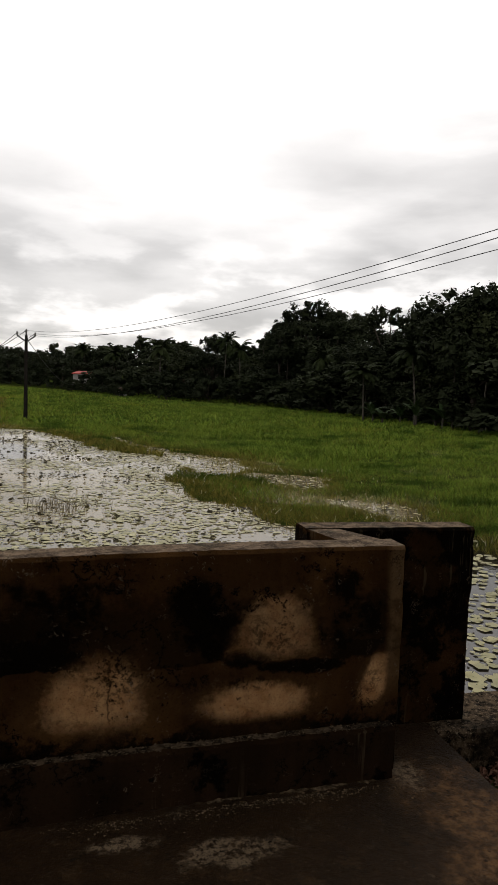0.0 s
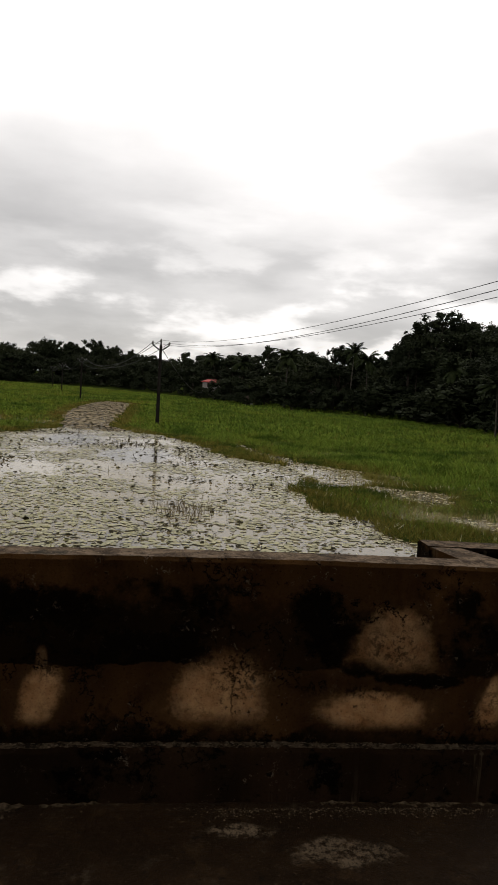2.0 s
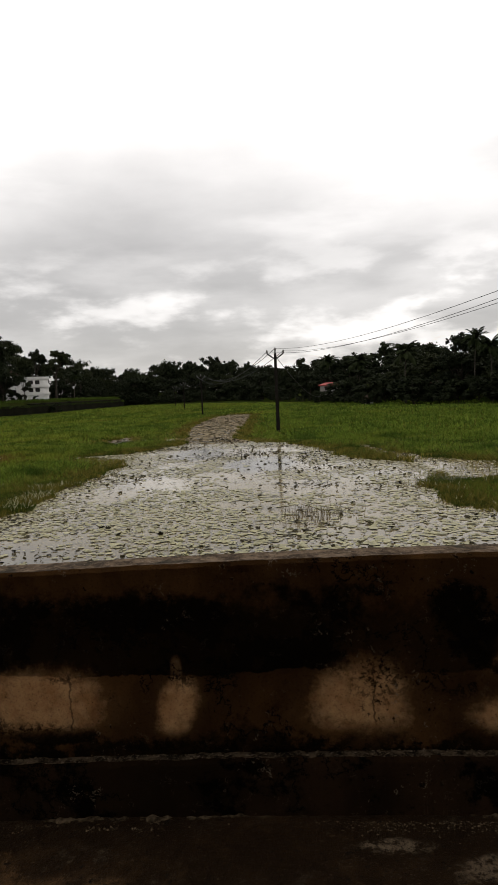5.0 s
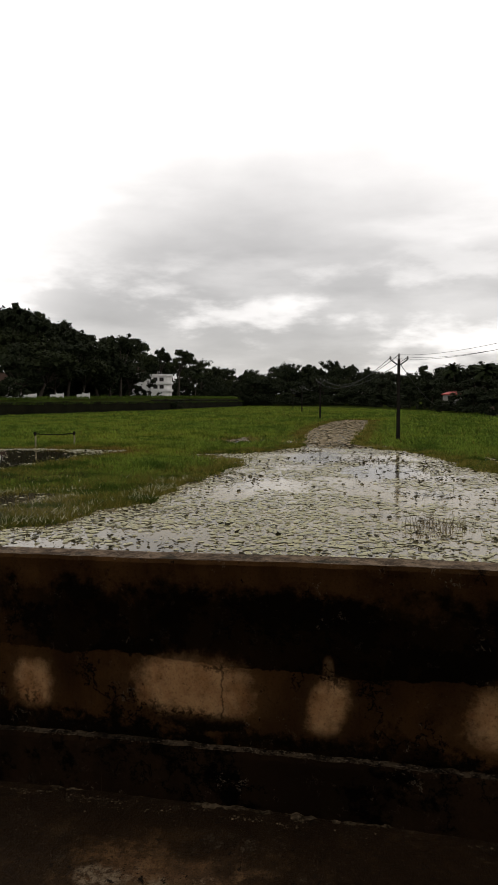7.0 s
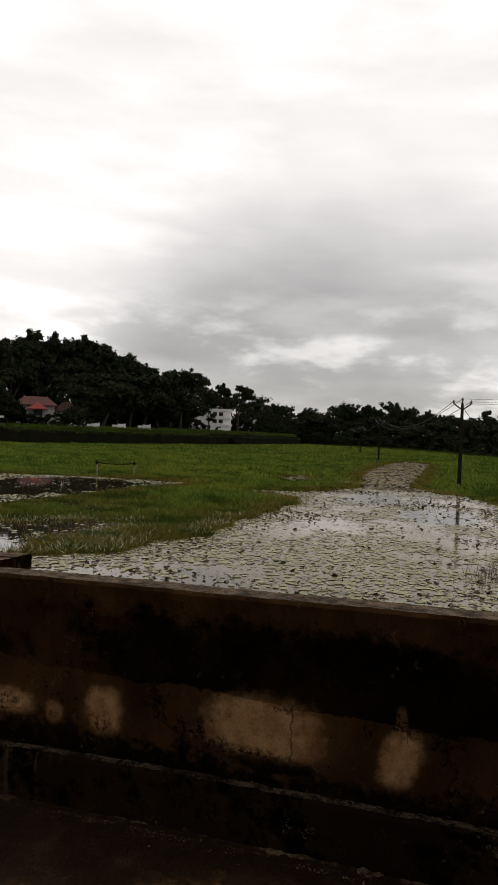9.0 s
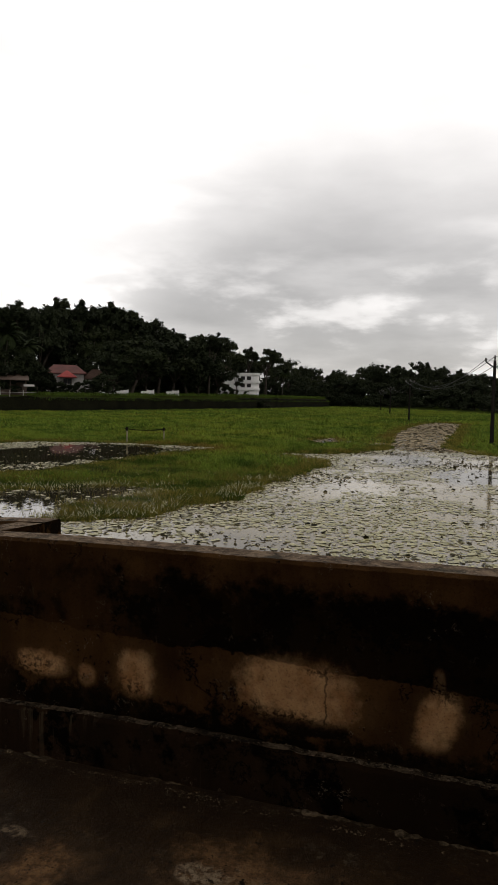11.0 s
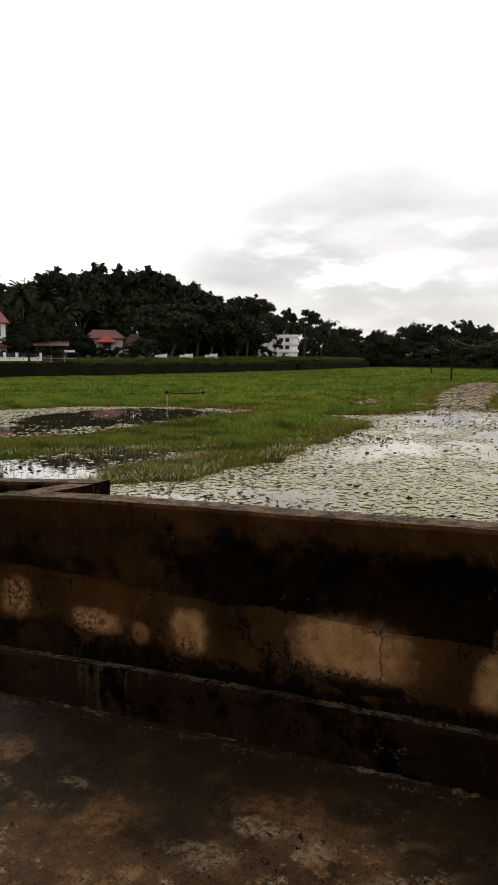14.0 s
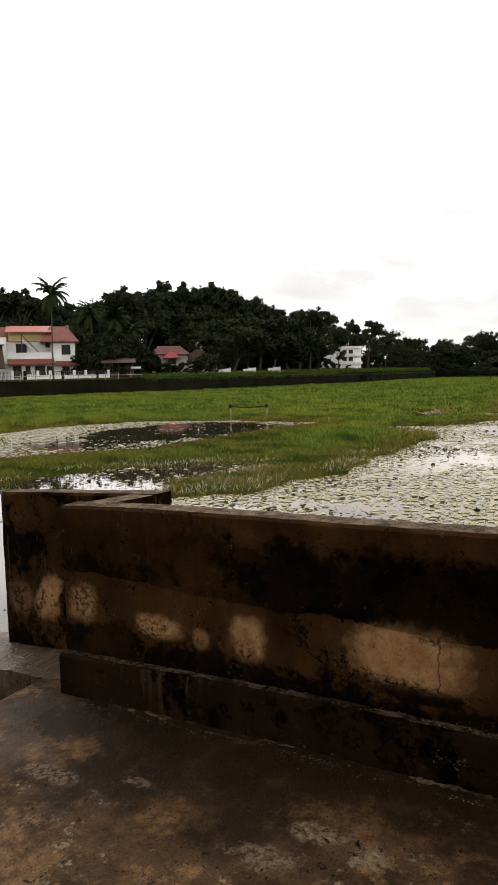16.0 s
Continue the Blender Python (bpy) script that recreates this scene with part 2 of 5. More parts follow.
# pale patches on the wet face: x, z, half width, half height, lean, taper, strength
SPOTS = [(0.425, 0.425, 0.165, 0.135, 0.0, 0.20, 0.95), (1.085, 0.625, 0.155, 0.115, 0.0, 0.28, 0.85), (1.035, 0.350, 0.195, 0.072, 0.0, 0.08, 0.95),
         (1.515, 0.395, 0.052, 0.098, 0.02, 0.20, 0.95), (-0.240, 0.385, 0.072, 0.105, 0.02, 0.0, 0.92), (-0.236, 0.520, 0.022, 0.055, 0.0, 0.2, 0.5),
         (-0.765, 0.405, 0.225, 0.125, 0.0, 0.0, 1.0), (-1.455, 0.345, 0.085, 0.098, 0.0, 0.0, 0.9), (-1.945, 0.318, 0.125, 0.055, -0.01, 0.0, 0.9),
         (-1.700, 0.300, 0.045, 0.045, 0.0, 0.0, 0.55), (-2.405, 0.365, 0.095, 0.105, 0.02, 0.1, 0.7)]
BITES = [(0.985, 0.515, 0.10, 0.045, 0.0, 0.0, 0.97), (1.20, 0.475, 0.20, 0.030, 0.0, 0.0, 0.95), (-0.72, 0.268, 0.20, 0.040, 0.0, 0.0, 0.95), (1.43, 0.53, 0.12, 0.05, 0.06, 0.0, 0.85)]
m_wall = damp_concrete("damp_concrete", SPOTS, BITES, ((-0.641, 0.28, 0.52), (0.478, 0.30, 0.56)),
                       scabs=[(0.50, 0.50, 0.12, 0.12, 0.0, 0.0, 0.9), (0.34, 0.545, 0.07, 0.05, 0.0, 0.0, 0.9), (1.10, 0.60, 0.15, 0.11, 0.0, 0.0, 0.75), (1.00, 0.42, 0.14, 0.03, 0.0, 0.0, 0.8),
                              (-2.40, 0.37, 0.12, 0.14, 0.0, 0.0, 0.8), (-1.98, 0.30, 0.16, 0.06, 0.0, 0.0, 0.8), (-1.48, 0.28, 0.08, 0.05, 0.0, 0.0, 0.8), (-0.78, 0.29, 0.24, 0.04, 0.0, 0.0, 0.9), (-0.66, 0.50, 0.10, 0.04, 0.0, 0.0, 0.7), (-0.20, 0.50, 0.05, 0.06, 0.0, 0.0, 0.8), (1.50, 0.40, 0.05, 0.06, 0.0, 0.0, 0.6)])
m_wing = damp_concrete("damp_concrete_wing", [(-3.055, 0.17, 0.095, 0.13, 0.03, 0.1, 0.9), (-3.30, 0.14, 0.10, 0.10, 0.0, 0.0, 0.25)], algae_at=False, light=0.9, algae=0.02)
m_plinth = damp_concrete("wet_concrete", [], algae_at=False, light=0.44, grey=0.22, algae=0.0)
# darker copy of the wall concrete, with shade put into its colour
m_shaded = damp_concrete("shaded_concrete", [], algae_at=False, light=0.6, algae=0.09)


def coping_material():
    k = Nodes("weathered_coping")
    f = k.ramp(k.noise(16.0, 6, 0.65), 0.35, 0.66)
    col = k.mix(f, (0.052, 0.035, 0.022), (0.21, 0.150, 0.098))
    col = k.mix(k.ramp(k.noise(5.0, 5), 0.52, 0.68), col, (0.035, 0.032, 0.022))
    col = k.mix(k.ramp(k.noise(55.0, 4, 0.75, shift=(1, 1, 0)), 0.52, 0.66, 0.0, 0.8), col, (0.018, 0.014, 0.010))
    col = k.mix(k.ramp(k.noise(85.0, 3, 0.7, shift=(5, 2, 0)), 0.60, 0.67, 0.0, 0.7), col, (0.34, 0.27, 0.20))
    k.bump(k.noise(45.0, 5, 0.7), 0.9, 0.02)
    return k.done(col, 0.9, 0.06)


def ledge_material():
    k = Nodes("gritty_plinth_top")
    col = k.mix(k.ramp(k.noise(22.0, 6, 0.72), 0.40, 0.62), (0.008, 0.0055, 0.0032), (0.125, 0.088, 0.054))
    col = k.mix(k.ramp(k.noise(70.0, 4, 0.7, shift=(3, 1, 0)), 0.56, 0.64, 0.0, 0.8), col, (0.26, 0.20, 0.135))
    col = k.mix(k.ramp(k.noise(3.0, 5, 0.6, shift=(1, 4, 0)), 0.50, 0.62, 0.0, 0.8), col, (0.010, 0.007, 0.004))
    k.bump(k.noise(60.0, 5, 0.75), 1.0, 0.02)
    return k.done(col, 0.9, 0.05)


def floor_material():
    k = Nodes("wet_concrete_floor")
    split_at = k.n.new("ShaderNodeSeparateXYZ")
    k.l.new(k.coord, split_at.inputs[0])
    col = k.mix(k.ramp(k.noise(5.2, 8, 0.72), 0.34, 0.68), (0.031, 0.0170, 0.0080), (0.100, 0.056, 0.027))
    ochre = k.math("MULTIPLY", k.ramp(k.noise(4.6, 9, 0.76, shift=(5, 2, 0)), 0.52, 0.62), k.ramp(k.noise(18.0, 5, 0.65), 0.30, 0.60, 0.25, 1.0))
    col = k.mix(ochre, col, (0.22, 0.125, 0.056))
    pale = k.math("MULTIPLY", k.ramp(k.noise(6.5, 8, 0.76, shift=(9, 4, 0)), 0.56, 0.63), k.ramp(k.noise(46.0, 4, 0.7), 0.42, 0.58))
    col = k.mix(k.math("MULTIPLY", pale, 0.85), col, (0.28, 0.21, 0.135))
    rag = k.math("MULTIPLY", k.math("SUBTRACT", k.noise(8.0, 8, 0.76, shift=(2, 7, 0)), 0.5), 3.2)
    rust = soft_spots(k, k.coord, [(-2.06, -0.43, 0.11, 0.09, 0, 0, 0.95), (-1.42, -0.66, 0.12, 0.12, 0, 0, 0.6), (-0.84, -0.40, 0.22, 0.12, 0, 0, 0.45), (-2.60, 0.06, 0.10, 0.08, 0, 0, 0.8),
                                   (-2.35, -0.80, 0.28, 0.12, 0, 0, 0.8), (-1.75, -1.05, 0.22, 0.16, 0, 0, 0.7), (-1.25, -1.15, 0.25, 0.14, 0, 0, 0.5), (1.78, -0.50, 0.20, 0.50, 0, 0, 0.6), (1.55, -0.75, 0.2, 0.2, 0, 0, 0.4)], (0, 1), rag, 2.0, (1.3, 0.4))
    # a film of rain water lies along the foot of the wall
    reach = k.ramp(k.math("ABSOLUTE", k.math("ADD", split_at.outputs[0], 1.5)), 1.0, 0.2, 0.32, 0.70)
    # the same dark tone is carried farther out over the east half
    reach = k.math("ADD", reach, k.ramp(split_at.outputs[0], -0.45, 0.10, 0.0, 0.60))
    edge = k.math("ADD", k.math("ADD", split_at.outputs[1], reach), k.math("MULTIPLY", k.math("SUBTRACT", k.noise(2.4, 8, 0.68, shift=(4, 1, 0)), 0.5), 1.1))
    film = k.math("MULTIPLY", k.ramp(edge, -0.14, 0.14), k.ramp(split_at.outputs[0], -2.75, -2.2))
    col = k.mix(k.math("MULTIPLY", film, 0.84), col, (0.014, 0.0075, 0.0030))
    col = k.mix(rust, col, k.mix(k.ramp(k.noise(24.0, 5, 0.7), 0.35, 0.65), (0.050, 0.024, 0.008), (0.21, 0.112, 0.046)))
    salt = soft_spots(k, k.coord, [(-0.89, -0.50, 0.10, 0.045, 0, 0, 1.0), (-0.70, -0.54, 0.075, 0.05, 0, 0, 0.9), (0.52, -0.22, 0.12, 0.035, 0, 0, 0.9), (0.86, -0.34, 0.15, 0.07, 0, 0, 0.7),
                                   (-1.00, -0.68, 0.10, 0.06, 0, 0, 0.7), (-1.63, -0.52, 0.08, 0.03, 0, 0, 0.6), (1.66, -0.05, 0.06, 0.10, 0, 0, 0.8), (-2.0, -0.62, 0.14, 0.05, 0, 0, 0.7), (-0.42, -0.62, 0.12, 0.06, 0, 0, 0.6)], (0, 1), rag, 2.0, (1.25, 0.6))
    salt = k.math("MULTIPLY", salt, k.ramp(k.noise(38.0, 5, 0.72, shift=(4, 4, 0)), 0.40, 0.58))
    col = k.mix(salt, col, (0.21, 0.155, 0.098))
    col = k.mix(k.ramp(k.noise(120.0, 3, 0.7, shift=(3, 6, 0)), 0.50, 0.68, 0.0, 0.6), col, (0.008, 0.005, 0.003))
    col = k.mix(k.ramp(k.noise(80.0, 3, 0.7, shift=(9, 6, 0)), 0.60, 0.68, 0.0, 0.35), col, (0.14, 0.10, 0.06))
    col = k.mix(k.ramp(k.noise(30.0, 4, 0.7, shift=(3, 0, 0)), 0.60, 0.68), col, (0.009, 0.006, 0.004))
    pores = k.math("MULTIPLY", k.ramp(k.noise(52.0, 2, 0.5, shift=(6, 1, 0)), 0.69, 0.73), k.ramp(k.noise(5.0, 3, 0.5, shift=(1, 5, 0)), 0.42, 0.58, 0.3, 1.0))
    col = k.mix(pores, col, (0.005, 0.003, 0.002))
    k.bump(k.math("ADD", k.noise(60.0, 5, 0.75), k.math("MULTIPLY", k.noise(9.0, 6, 0.65), 1.4)), 0.8, 0.012)
    sheen = soft_spots(k, k.coord, [(-2.45, -0.35, 0.45, 0.55, 0, 0, 1.0), (-2.2, -1.2, 0.9, 0.5, 0, 0, 0.7), (-1.3, -1.5, 0.6, 0.3, 0, 0, 0.4)], (0, 1), k.math("MULTIPLY", rag, 0.5), 2.0, (1.4, 0.3))
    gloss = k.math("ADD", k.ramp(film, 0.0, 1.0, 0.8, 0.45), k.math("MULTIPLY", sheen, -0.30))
    return k.done(col, k.math("MAXIMUM", gloss, 0.22), k.ramp(sheen, 0.0, 1.0, 0.05, 0.16))


def water_material():
    k = Nodes("still_pond_water")
    k.bump(k.math("ADD", k.noise(1.4, 4, 0.5), k.math("MULTIPLY", k.noise(9.0, 3), 0.15)), 0.035, 0.05)
    at = k.n.new("ShaderNodeSeparateXYZ")
    k.l.new(k.coord, at.inputs[0])
    # a beige film of algae and dust lies among the lilies; the pools beyond the grass are clear
    among = k.math("MULTIPLY", k.ramp(at.outputs[0], -13.0, -10.0), k.ramp(k.math("ADD", at.outputs[0], k.math("MULTIPLY", at.outputs[1], 0.95)), -2.2, 0.0))
    among = k.math("MULTIPLY", among, k.ramp(k.math("SUBTRACT", at.outputs[0], k.math("MULTIPLY", at.outputs[1], 0.7)), 1.0, -0.5))
    film = k.math("MULTIPLY", among, k.ramp(k.noise(0.55, 6, 0.62, squash=(0.8, 1, 1)), 0.28, 0.54, 0.45, 1.0))
    clear = soft_spots(k, k.coord, [(-1.9, 27.4, 1.7, 3.4, 0, 0, 0.85), (-5.6, 33.5, 1.5, 3.6, 0, 0, 0.85)], (0, 1), k.math("MULTIPLY", k.math("SUBTRACT", k.noise(1.2, 4), 0.5), 0.8), 2.0, (1.2, 0.7))
    film = k.math("MULTIPLY", film, k.math("SUBTRACT", 1.0, clear))
    # bright sky mirrored beside the west wing, put into the water's colour
    sky_pale = k.math("MULTIPLY", k.ramp(at.outputs[1], 9.0, 5.0), k.ramp(at.outputs[0], -2.2, -3.0))
    film = k.math("MULTIPLY", film, k.ramp(at.outputs[1], 8.0, 17.0, 0.45, 1.0))
    film = k.math("MAXIMUM", film, k.math("MULTIPLY", sky_pale, 0.12))
    k.bsdf.inputs["IOR"].default_value = 1.40
    return k.done(k.mix(film, (0.022, 0.018, 0.011), (0.225, 0.180, 0.098)), k.ramp(among, 0.0, 1.0, 0.015, 0.09), k.ramp(film, 0.0, 1.0, 0.5, 0.30))


def leaf_material(name, a, b, rough=0.55, trans=0.0, vary="island", spec=0.3):
    k = Nodes(name)
    f = k.math("ADD", k.math("MULTIPLY", k.island(), 0.6), k.math("MULTIPLY", k.random(), 0.4)) if vary == "island" else k.random()
    col = k.mix(f, a, b)
    m = k.done(col, rough, spec)
    return m


def grass_material(name, a, b, c):
    k = Nodes(name)
    col = k.mix(k.island(), a, b)
    at = k.n.new("ShaderNodeSeparateXYZ")
    k.l.new(k.coord, at.inputs[0])
    # the western side of the field is drier and yellower
    drier = k.math("ADD", k.noise(0.07, 5, 0.6), k.ramp(at.outputs[0], -3.0, -22.0, -0.06, 0.04))
    col = k.mix(k.ramp(drier, 0.46, 0.64, 0.0, 0.6), col, c)
    col = k.mix(k.ramp(k.noise(0.55, 6, 0.66, squash=(0.6, 1.0, 1.0), shift=(3, 8, 0)), 0.51, 0.60, 0.0, 0.8), col, (0.018, 0.045, 0.005))
    return k.done(col, 0.8, 0.03)


def bark_material(name, a, b):
    k = Nodes(name)
    f = k.noise(6.0, 6, 0.65, squash=(1, 1, 0.3))
    k.bump(k.noise(22.0, 5, 0.7, squash=(1, 1, 0.4)), 0.5, 0.03)
    return k.done(k.mix(k.ramp(f, 0.35, 0.65), a, b), 0.9, 0.15)


m_coping, m_floor, m_water = coping_material(), floor_material(), water_material()
m_kerb = plain("wet_pale_concrete", (0.026, 0.0165, 0.0095), (0.15, 0.102, 0.062), 6.0, 0.40, 0.8, 48.0, spec=0.2, dist=0.010)
m_ledge = ledge_material()
m_soil = plain("muddy_soil", (0.022, 0.022, 0.007), (0.024, 0.040, 0.006), 0.35, 1.0, 0.4, 6.0, spec=0.0)
m_litter = plain("leaf_litter", (0.07, 0.030, 0.018), (0.17, 0.08, 0.045), 9.0, 0.8, 0.7, 60.0)
m_pole = plain("aged_concrete_pole", (0.007, 0.006, 0.005), (0.017, 0.015, 0.012), 2.0, 0.95, 0.2, spec=0.02)
m_iron = plain("dark_galvanised_iron", (0.025, 0.025, 0.027), (0.055, 0.054, 0.052), 8.0, 0.55, 0.1)
m_porcelain = plain("grey_porcelain", (0.06, 0.052, 0.045), (0.11, 0.10, 0.09), 8.0, 0.4, 0.05)
m_wire = plain("weathered_aluminium_wire", (0.03, 0.03, 0.03), (0.05, 0.05, 0.05), 1.0, 0.8, 0.0, spec=0.05)
# white plaster greyed to carry tree shade; plain grey on rail and awning
m_grey = plain("shade_grey_plaster", (0.16, 0.15, 0.14), (0.30, 0.28, 0.26), 0.5, 0.9, 0.1, 6.0)
m_white = plain("white_plaster", (0.46, 0.45, 0.43), (0.62, 0.61, 0.59), 0.5, 0.85, 0.1, 6.0)
m_cream = plain("ochre_plaster", (0.34, 0.25, 0.11), (0.42, 0.32, 0.15), 0.5, 0.85, 0.1, 6.0)
m_redroof = plain("red_painted_roof", (0.085, 0.018, 0.011), (0.14, 0.034, 0.020), 0.6, 0.6, 0.3, 9.0)
m_brownroof = plain("brown_clay_roof", (0.026, 0.016, 0.012), (0.052, 0.032, 0.024), 0.6, 0.9, 0.3, 9.0, spec=0.04)
m_glass = plain("dark_window_glass", (0.008, 0.008, 0.009), (0.018, 0.018, 0.018), 0.5, 0.25, 0.0, spec=0.12)
m_frame = plain("dark_brown_timber", (0.04, 0.025, 0.018), (0.07, 0.045, 0.03), 3.0, 0.7, 0.1)
m_laterite = plain("mossy_black_laterite", (0.003, 0.003, 0.002), (0.012, 0.012, 0.006), 0.25, 0.95, 0.6, 3.0, spec=0.02, dist=0.1)
m_bamboo = plain("weathered_bamboo", (0.05, 0.042, 0.024), (0.30, 0.26, 0.16), 5.0, 0.7, 0.1)
m_grass = grass_material("tall_green_grass", (0.026, 0.052, 0.004), (0.185, 0.255, 0.034), (0.165, 0.185, 0.020))
m_shore = grass_material("olive_marsh_grass", (0.048, 0.056, 0.006), (0.190, 0.155, 0.034), (0.130, 0.078, 0.020))
m_dry = leaf_material("dry_reed", (0.09, 0.07, 0.04), (0.16, 0.13, 0.07), 0.8)
m_pad = leaf_material("yellow_green_lily_pad", (0.125, 0.122, 0.044), (0.33, 0.295, 0.135), 0.42, vary="island", spec=0.3)
m_padold = leaf_material("dark_withered_lily_leaf", (0.008, 0.007, 0.004), (0.040, 0.032, 0.012), 0.7, spec=0.05)
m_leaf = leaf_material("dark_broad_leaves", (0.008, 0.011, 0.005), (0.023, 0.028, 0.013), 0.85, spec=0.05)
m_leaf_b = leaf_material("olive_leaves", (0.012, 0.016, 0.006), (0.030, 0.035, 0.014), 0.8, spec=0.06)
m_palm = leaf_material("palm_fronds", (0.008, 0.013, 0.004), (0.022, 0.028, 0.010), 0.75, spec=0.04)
m_banana = leaf_material("banana_leaves", (0.012, 0.024, 0.007), (0.032, 0.052, 0.017), 0.6, spec=0.1)
m_bark = bark_material("grey_brown_bark", (0.018, 0.014, 0.010), (0.045, 0.036, 0.027))
m_palmbark = bark_material("pale_palm_bark", (0.035, 0.030, 0.023), (0.075, 0.066, 0.052))
m_weed = leaf_material("green_weeds", (0.016, 0.036, 0.008), (0.05, 0.085, 0.02), 0.5)

# ---- builders ----
RNG = np.random.default_rng(7)


def mesh_of(name, verts, faces, material):
    me = bpy.data.meshes.new(name)
    me.from_pydata(verts, [], faces)
    me.materials.append(material)
    me.update()
    return me


def raw(name, verts, faces, material, parent=None, smooth=False):
    me = mesh_of(name, verts, faces, material)
    if smooth:
        me.polygons.foreach_set("use_smooth", [True] * len(me.polygons))
    ob = new(name, me)
    ob.parent = parent
    return ob


def part(name, bm, material, parent=None, label="", smooth=False):
    me = bpy.data.meshes.new(name)
    bmesh.ops.recalc_face_normals(bm, faces=bm.faces)
    bm.to_mesh(me)
    bm.free()
    me.materials.append(material)
    if smooth:
        me.polygons.foreach_set("use_smooth", [True] * len(me.polygons))
    ob = new(name, me)
    ob.parent = parent
    if label:
        ob["label"] = label
    return ob


def empty(name, m=None):
    ob = new(name)
    ob.empty_display_size = 0.2
    if m is not None:
        ob.matrix_world = m
    return ob


def box(x0, x1, y0, y1, z0, z1, bevel=0.0, bm=None):
    bm = bm or bmesh.new()
    made = bmesh.ops.create_cube(bm, size=1.0)["verts"]
    for v in made:
        v.co = Vector((x0 + (v.co.x + 0.5) * (x1 - x0), y0 + (v.co.y + 0.5) * (y1 - y0), z0 + (v.co.z + 0.5) * (z1 - z0)))
    if bevel:
        edges = list({e for v in made for e in v.link_edges})
        bmesh.ops.bevel(bm, geom=edges, offset=bevel, segments=1, affect="EDGES")
    return bm


def tube(points, radii, sides=8, bm=None):
    """A tapered tube along points."""
    bm = bm or bmesh.new()
    rings = []
    for k, p in enumerate(points):
        p = Vector(p)
        d = Vector(points[min(k + 1, len(points) - 1)]) - Vector(points[max(k - 1, 0)])
        q = d.to_track_quat("Z", "Y")
        r = radii[k] if hasattr(radii, "__len__") else radii
        rings.append([bm.verts.new(p + q @ Vector((r * math.cos(a), r * math.sin(a), 0))) for a in (2 * math.pi * j / sides for j in range(sides))])
    for a, b in zip(rings, rings[1:]):
        for j in range(sides):
            bm.faces.new((a[j], a[(j + 1) % sides], b[(j + 1) % sides], b[j]))
    bm.faces.new(rings[0][::-1])
    bm.faces.new(rings[-1])
    return bm


def prism(outline, low, high, bm=None):
    """An upright block over a plan outline; low and high give the height at (x, y)."""
    bm = bm or bmesh.new()
    a = [bm.verts.new((x, y, low(x, y))) for x, y in outline]
    b = [bm.verts.new((x, y, high(x, y))) for x, y in outline]
    n = len(outline)
    bm.faces.new(a[::-1])
    bm.faces.new(b)
    for j in range(n):
        bm.faces.new((a[j], a[(j + 1) % n], b[(j + 1) % n], b[j]))
    return bm


# ---- the plan of the flooded valley ----
WATER, FIELD = -1.60, -1.585
MAIN = [(-22, 0.4), (30, 0.4), (14, 5), (8, 7.9), (8.6, 10), (5.2, 10.4), (4.7, 12.6), (3.6, 14), (3.5, 17.7), (4.4, 20.2), (5.7, 22), (3.6, 25),
        (2.2, 25.6), (1.5, 29), (0.5, 33), (-1, 36), (-2.8, 37.4), (-4.7, 41.6), (-5.2, 50.8), (-5.8, 66.2), (-7.3, 90), (-10.9, 93), (-11.8, 84), (-10.8, 65), (-9.2, 50),
        (-7.2, 38), (-9, 33), (-11.8, 31.3), (-9.2, 30.2), (-7.8, 26.7), (-7.9, 19.7), (-7.5, 15.7), (-8, 13.7), (-8.4, 11.6), (-9.8, 10.2), (-12, 8.7), (-22, 8.7)]
INLETS = [[(2.4, 35.1), (3.2, 31.8), (4.2, 28.0), (5.0, 25.7), (6.0, 24.0), (7.1, 22.9), (6.2, 19.3), (5.1, 18.4), (4.9, 20.4), (4.4, 23.1), (4.0, 25.7), (3.0, 30.2)],
          [(6.0, 18.7), (6.9, 19.0), (7.9, 18.7), (8.8, 17.6), (8.2, 15.9), (7.2, 15.7), (6.4, 16.8)],
          [(7.2, 14.3), (8.1, 13.8), (8.9, 12.5), (8.4, 10.8), (7.6, 11.2), (7.1, 13.0)]]
POOL_FAR = [(-29.1, 19.7), (-29.7, 26.1), (-27.5, 31.2), (-22.5, 33.3), (-16.1, 33.5), (-16.7, 27.8), (-16.7, 21.8), (-17.6, 17.4), (-19.5, 14.8), (-24, 12.5)]
POOL_NEAR = [(-15, 8), (-15, 10.2), (-14.8, 12), (-13.6, 14), (-12, 15.8), (-10.5, 16.6), (-10.4, 14.6), (-11, 12.4), (-10.4, 11), (-11, 8)]
PUDDLE = [(-13.6, 43.8), (-13.2, 47.8), (-12.0, 44.0), (-12.2, 40.0)]


def inside(poly, x, y):
    hit = np.zeros(np.shape(x), bool)
    for (x0, y0), (x1, y1) in zip(poly, poly[1:] + poly[:1]):
        if y0 != y1:
            hit ^= ((y0 > y) != (y1 > y)) & (x < (x1 - x0) * (y - y0) / (y1 - y0) + x0)
    return hit


def in_any(polys, x, y):
    hit = np.zeros(np.shape(x), bool)
    for poly in polys:
        hit |= inside(poly, x, y)
    return hit


def ripple(x, y, s):
    return np.sin(x * 1.7 * s + 1.3 * np.sin(y * 1.1 * s)) * 0.5 + np.sin(y * 2.3 * s + 1.7 * np.sin(x * 0.9 * s + 2)) * 0.5


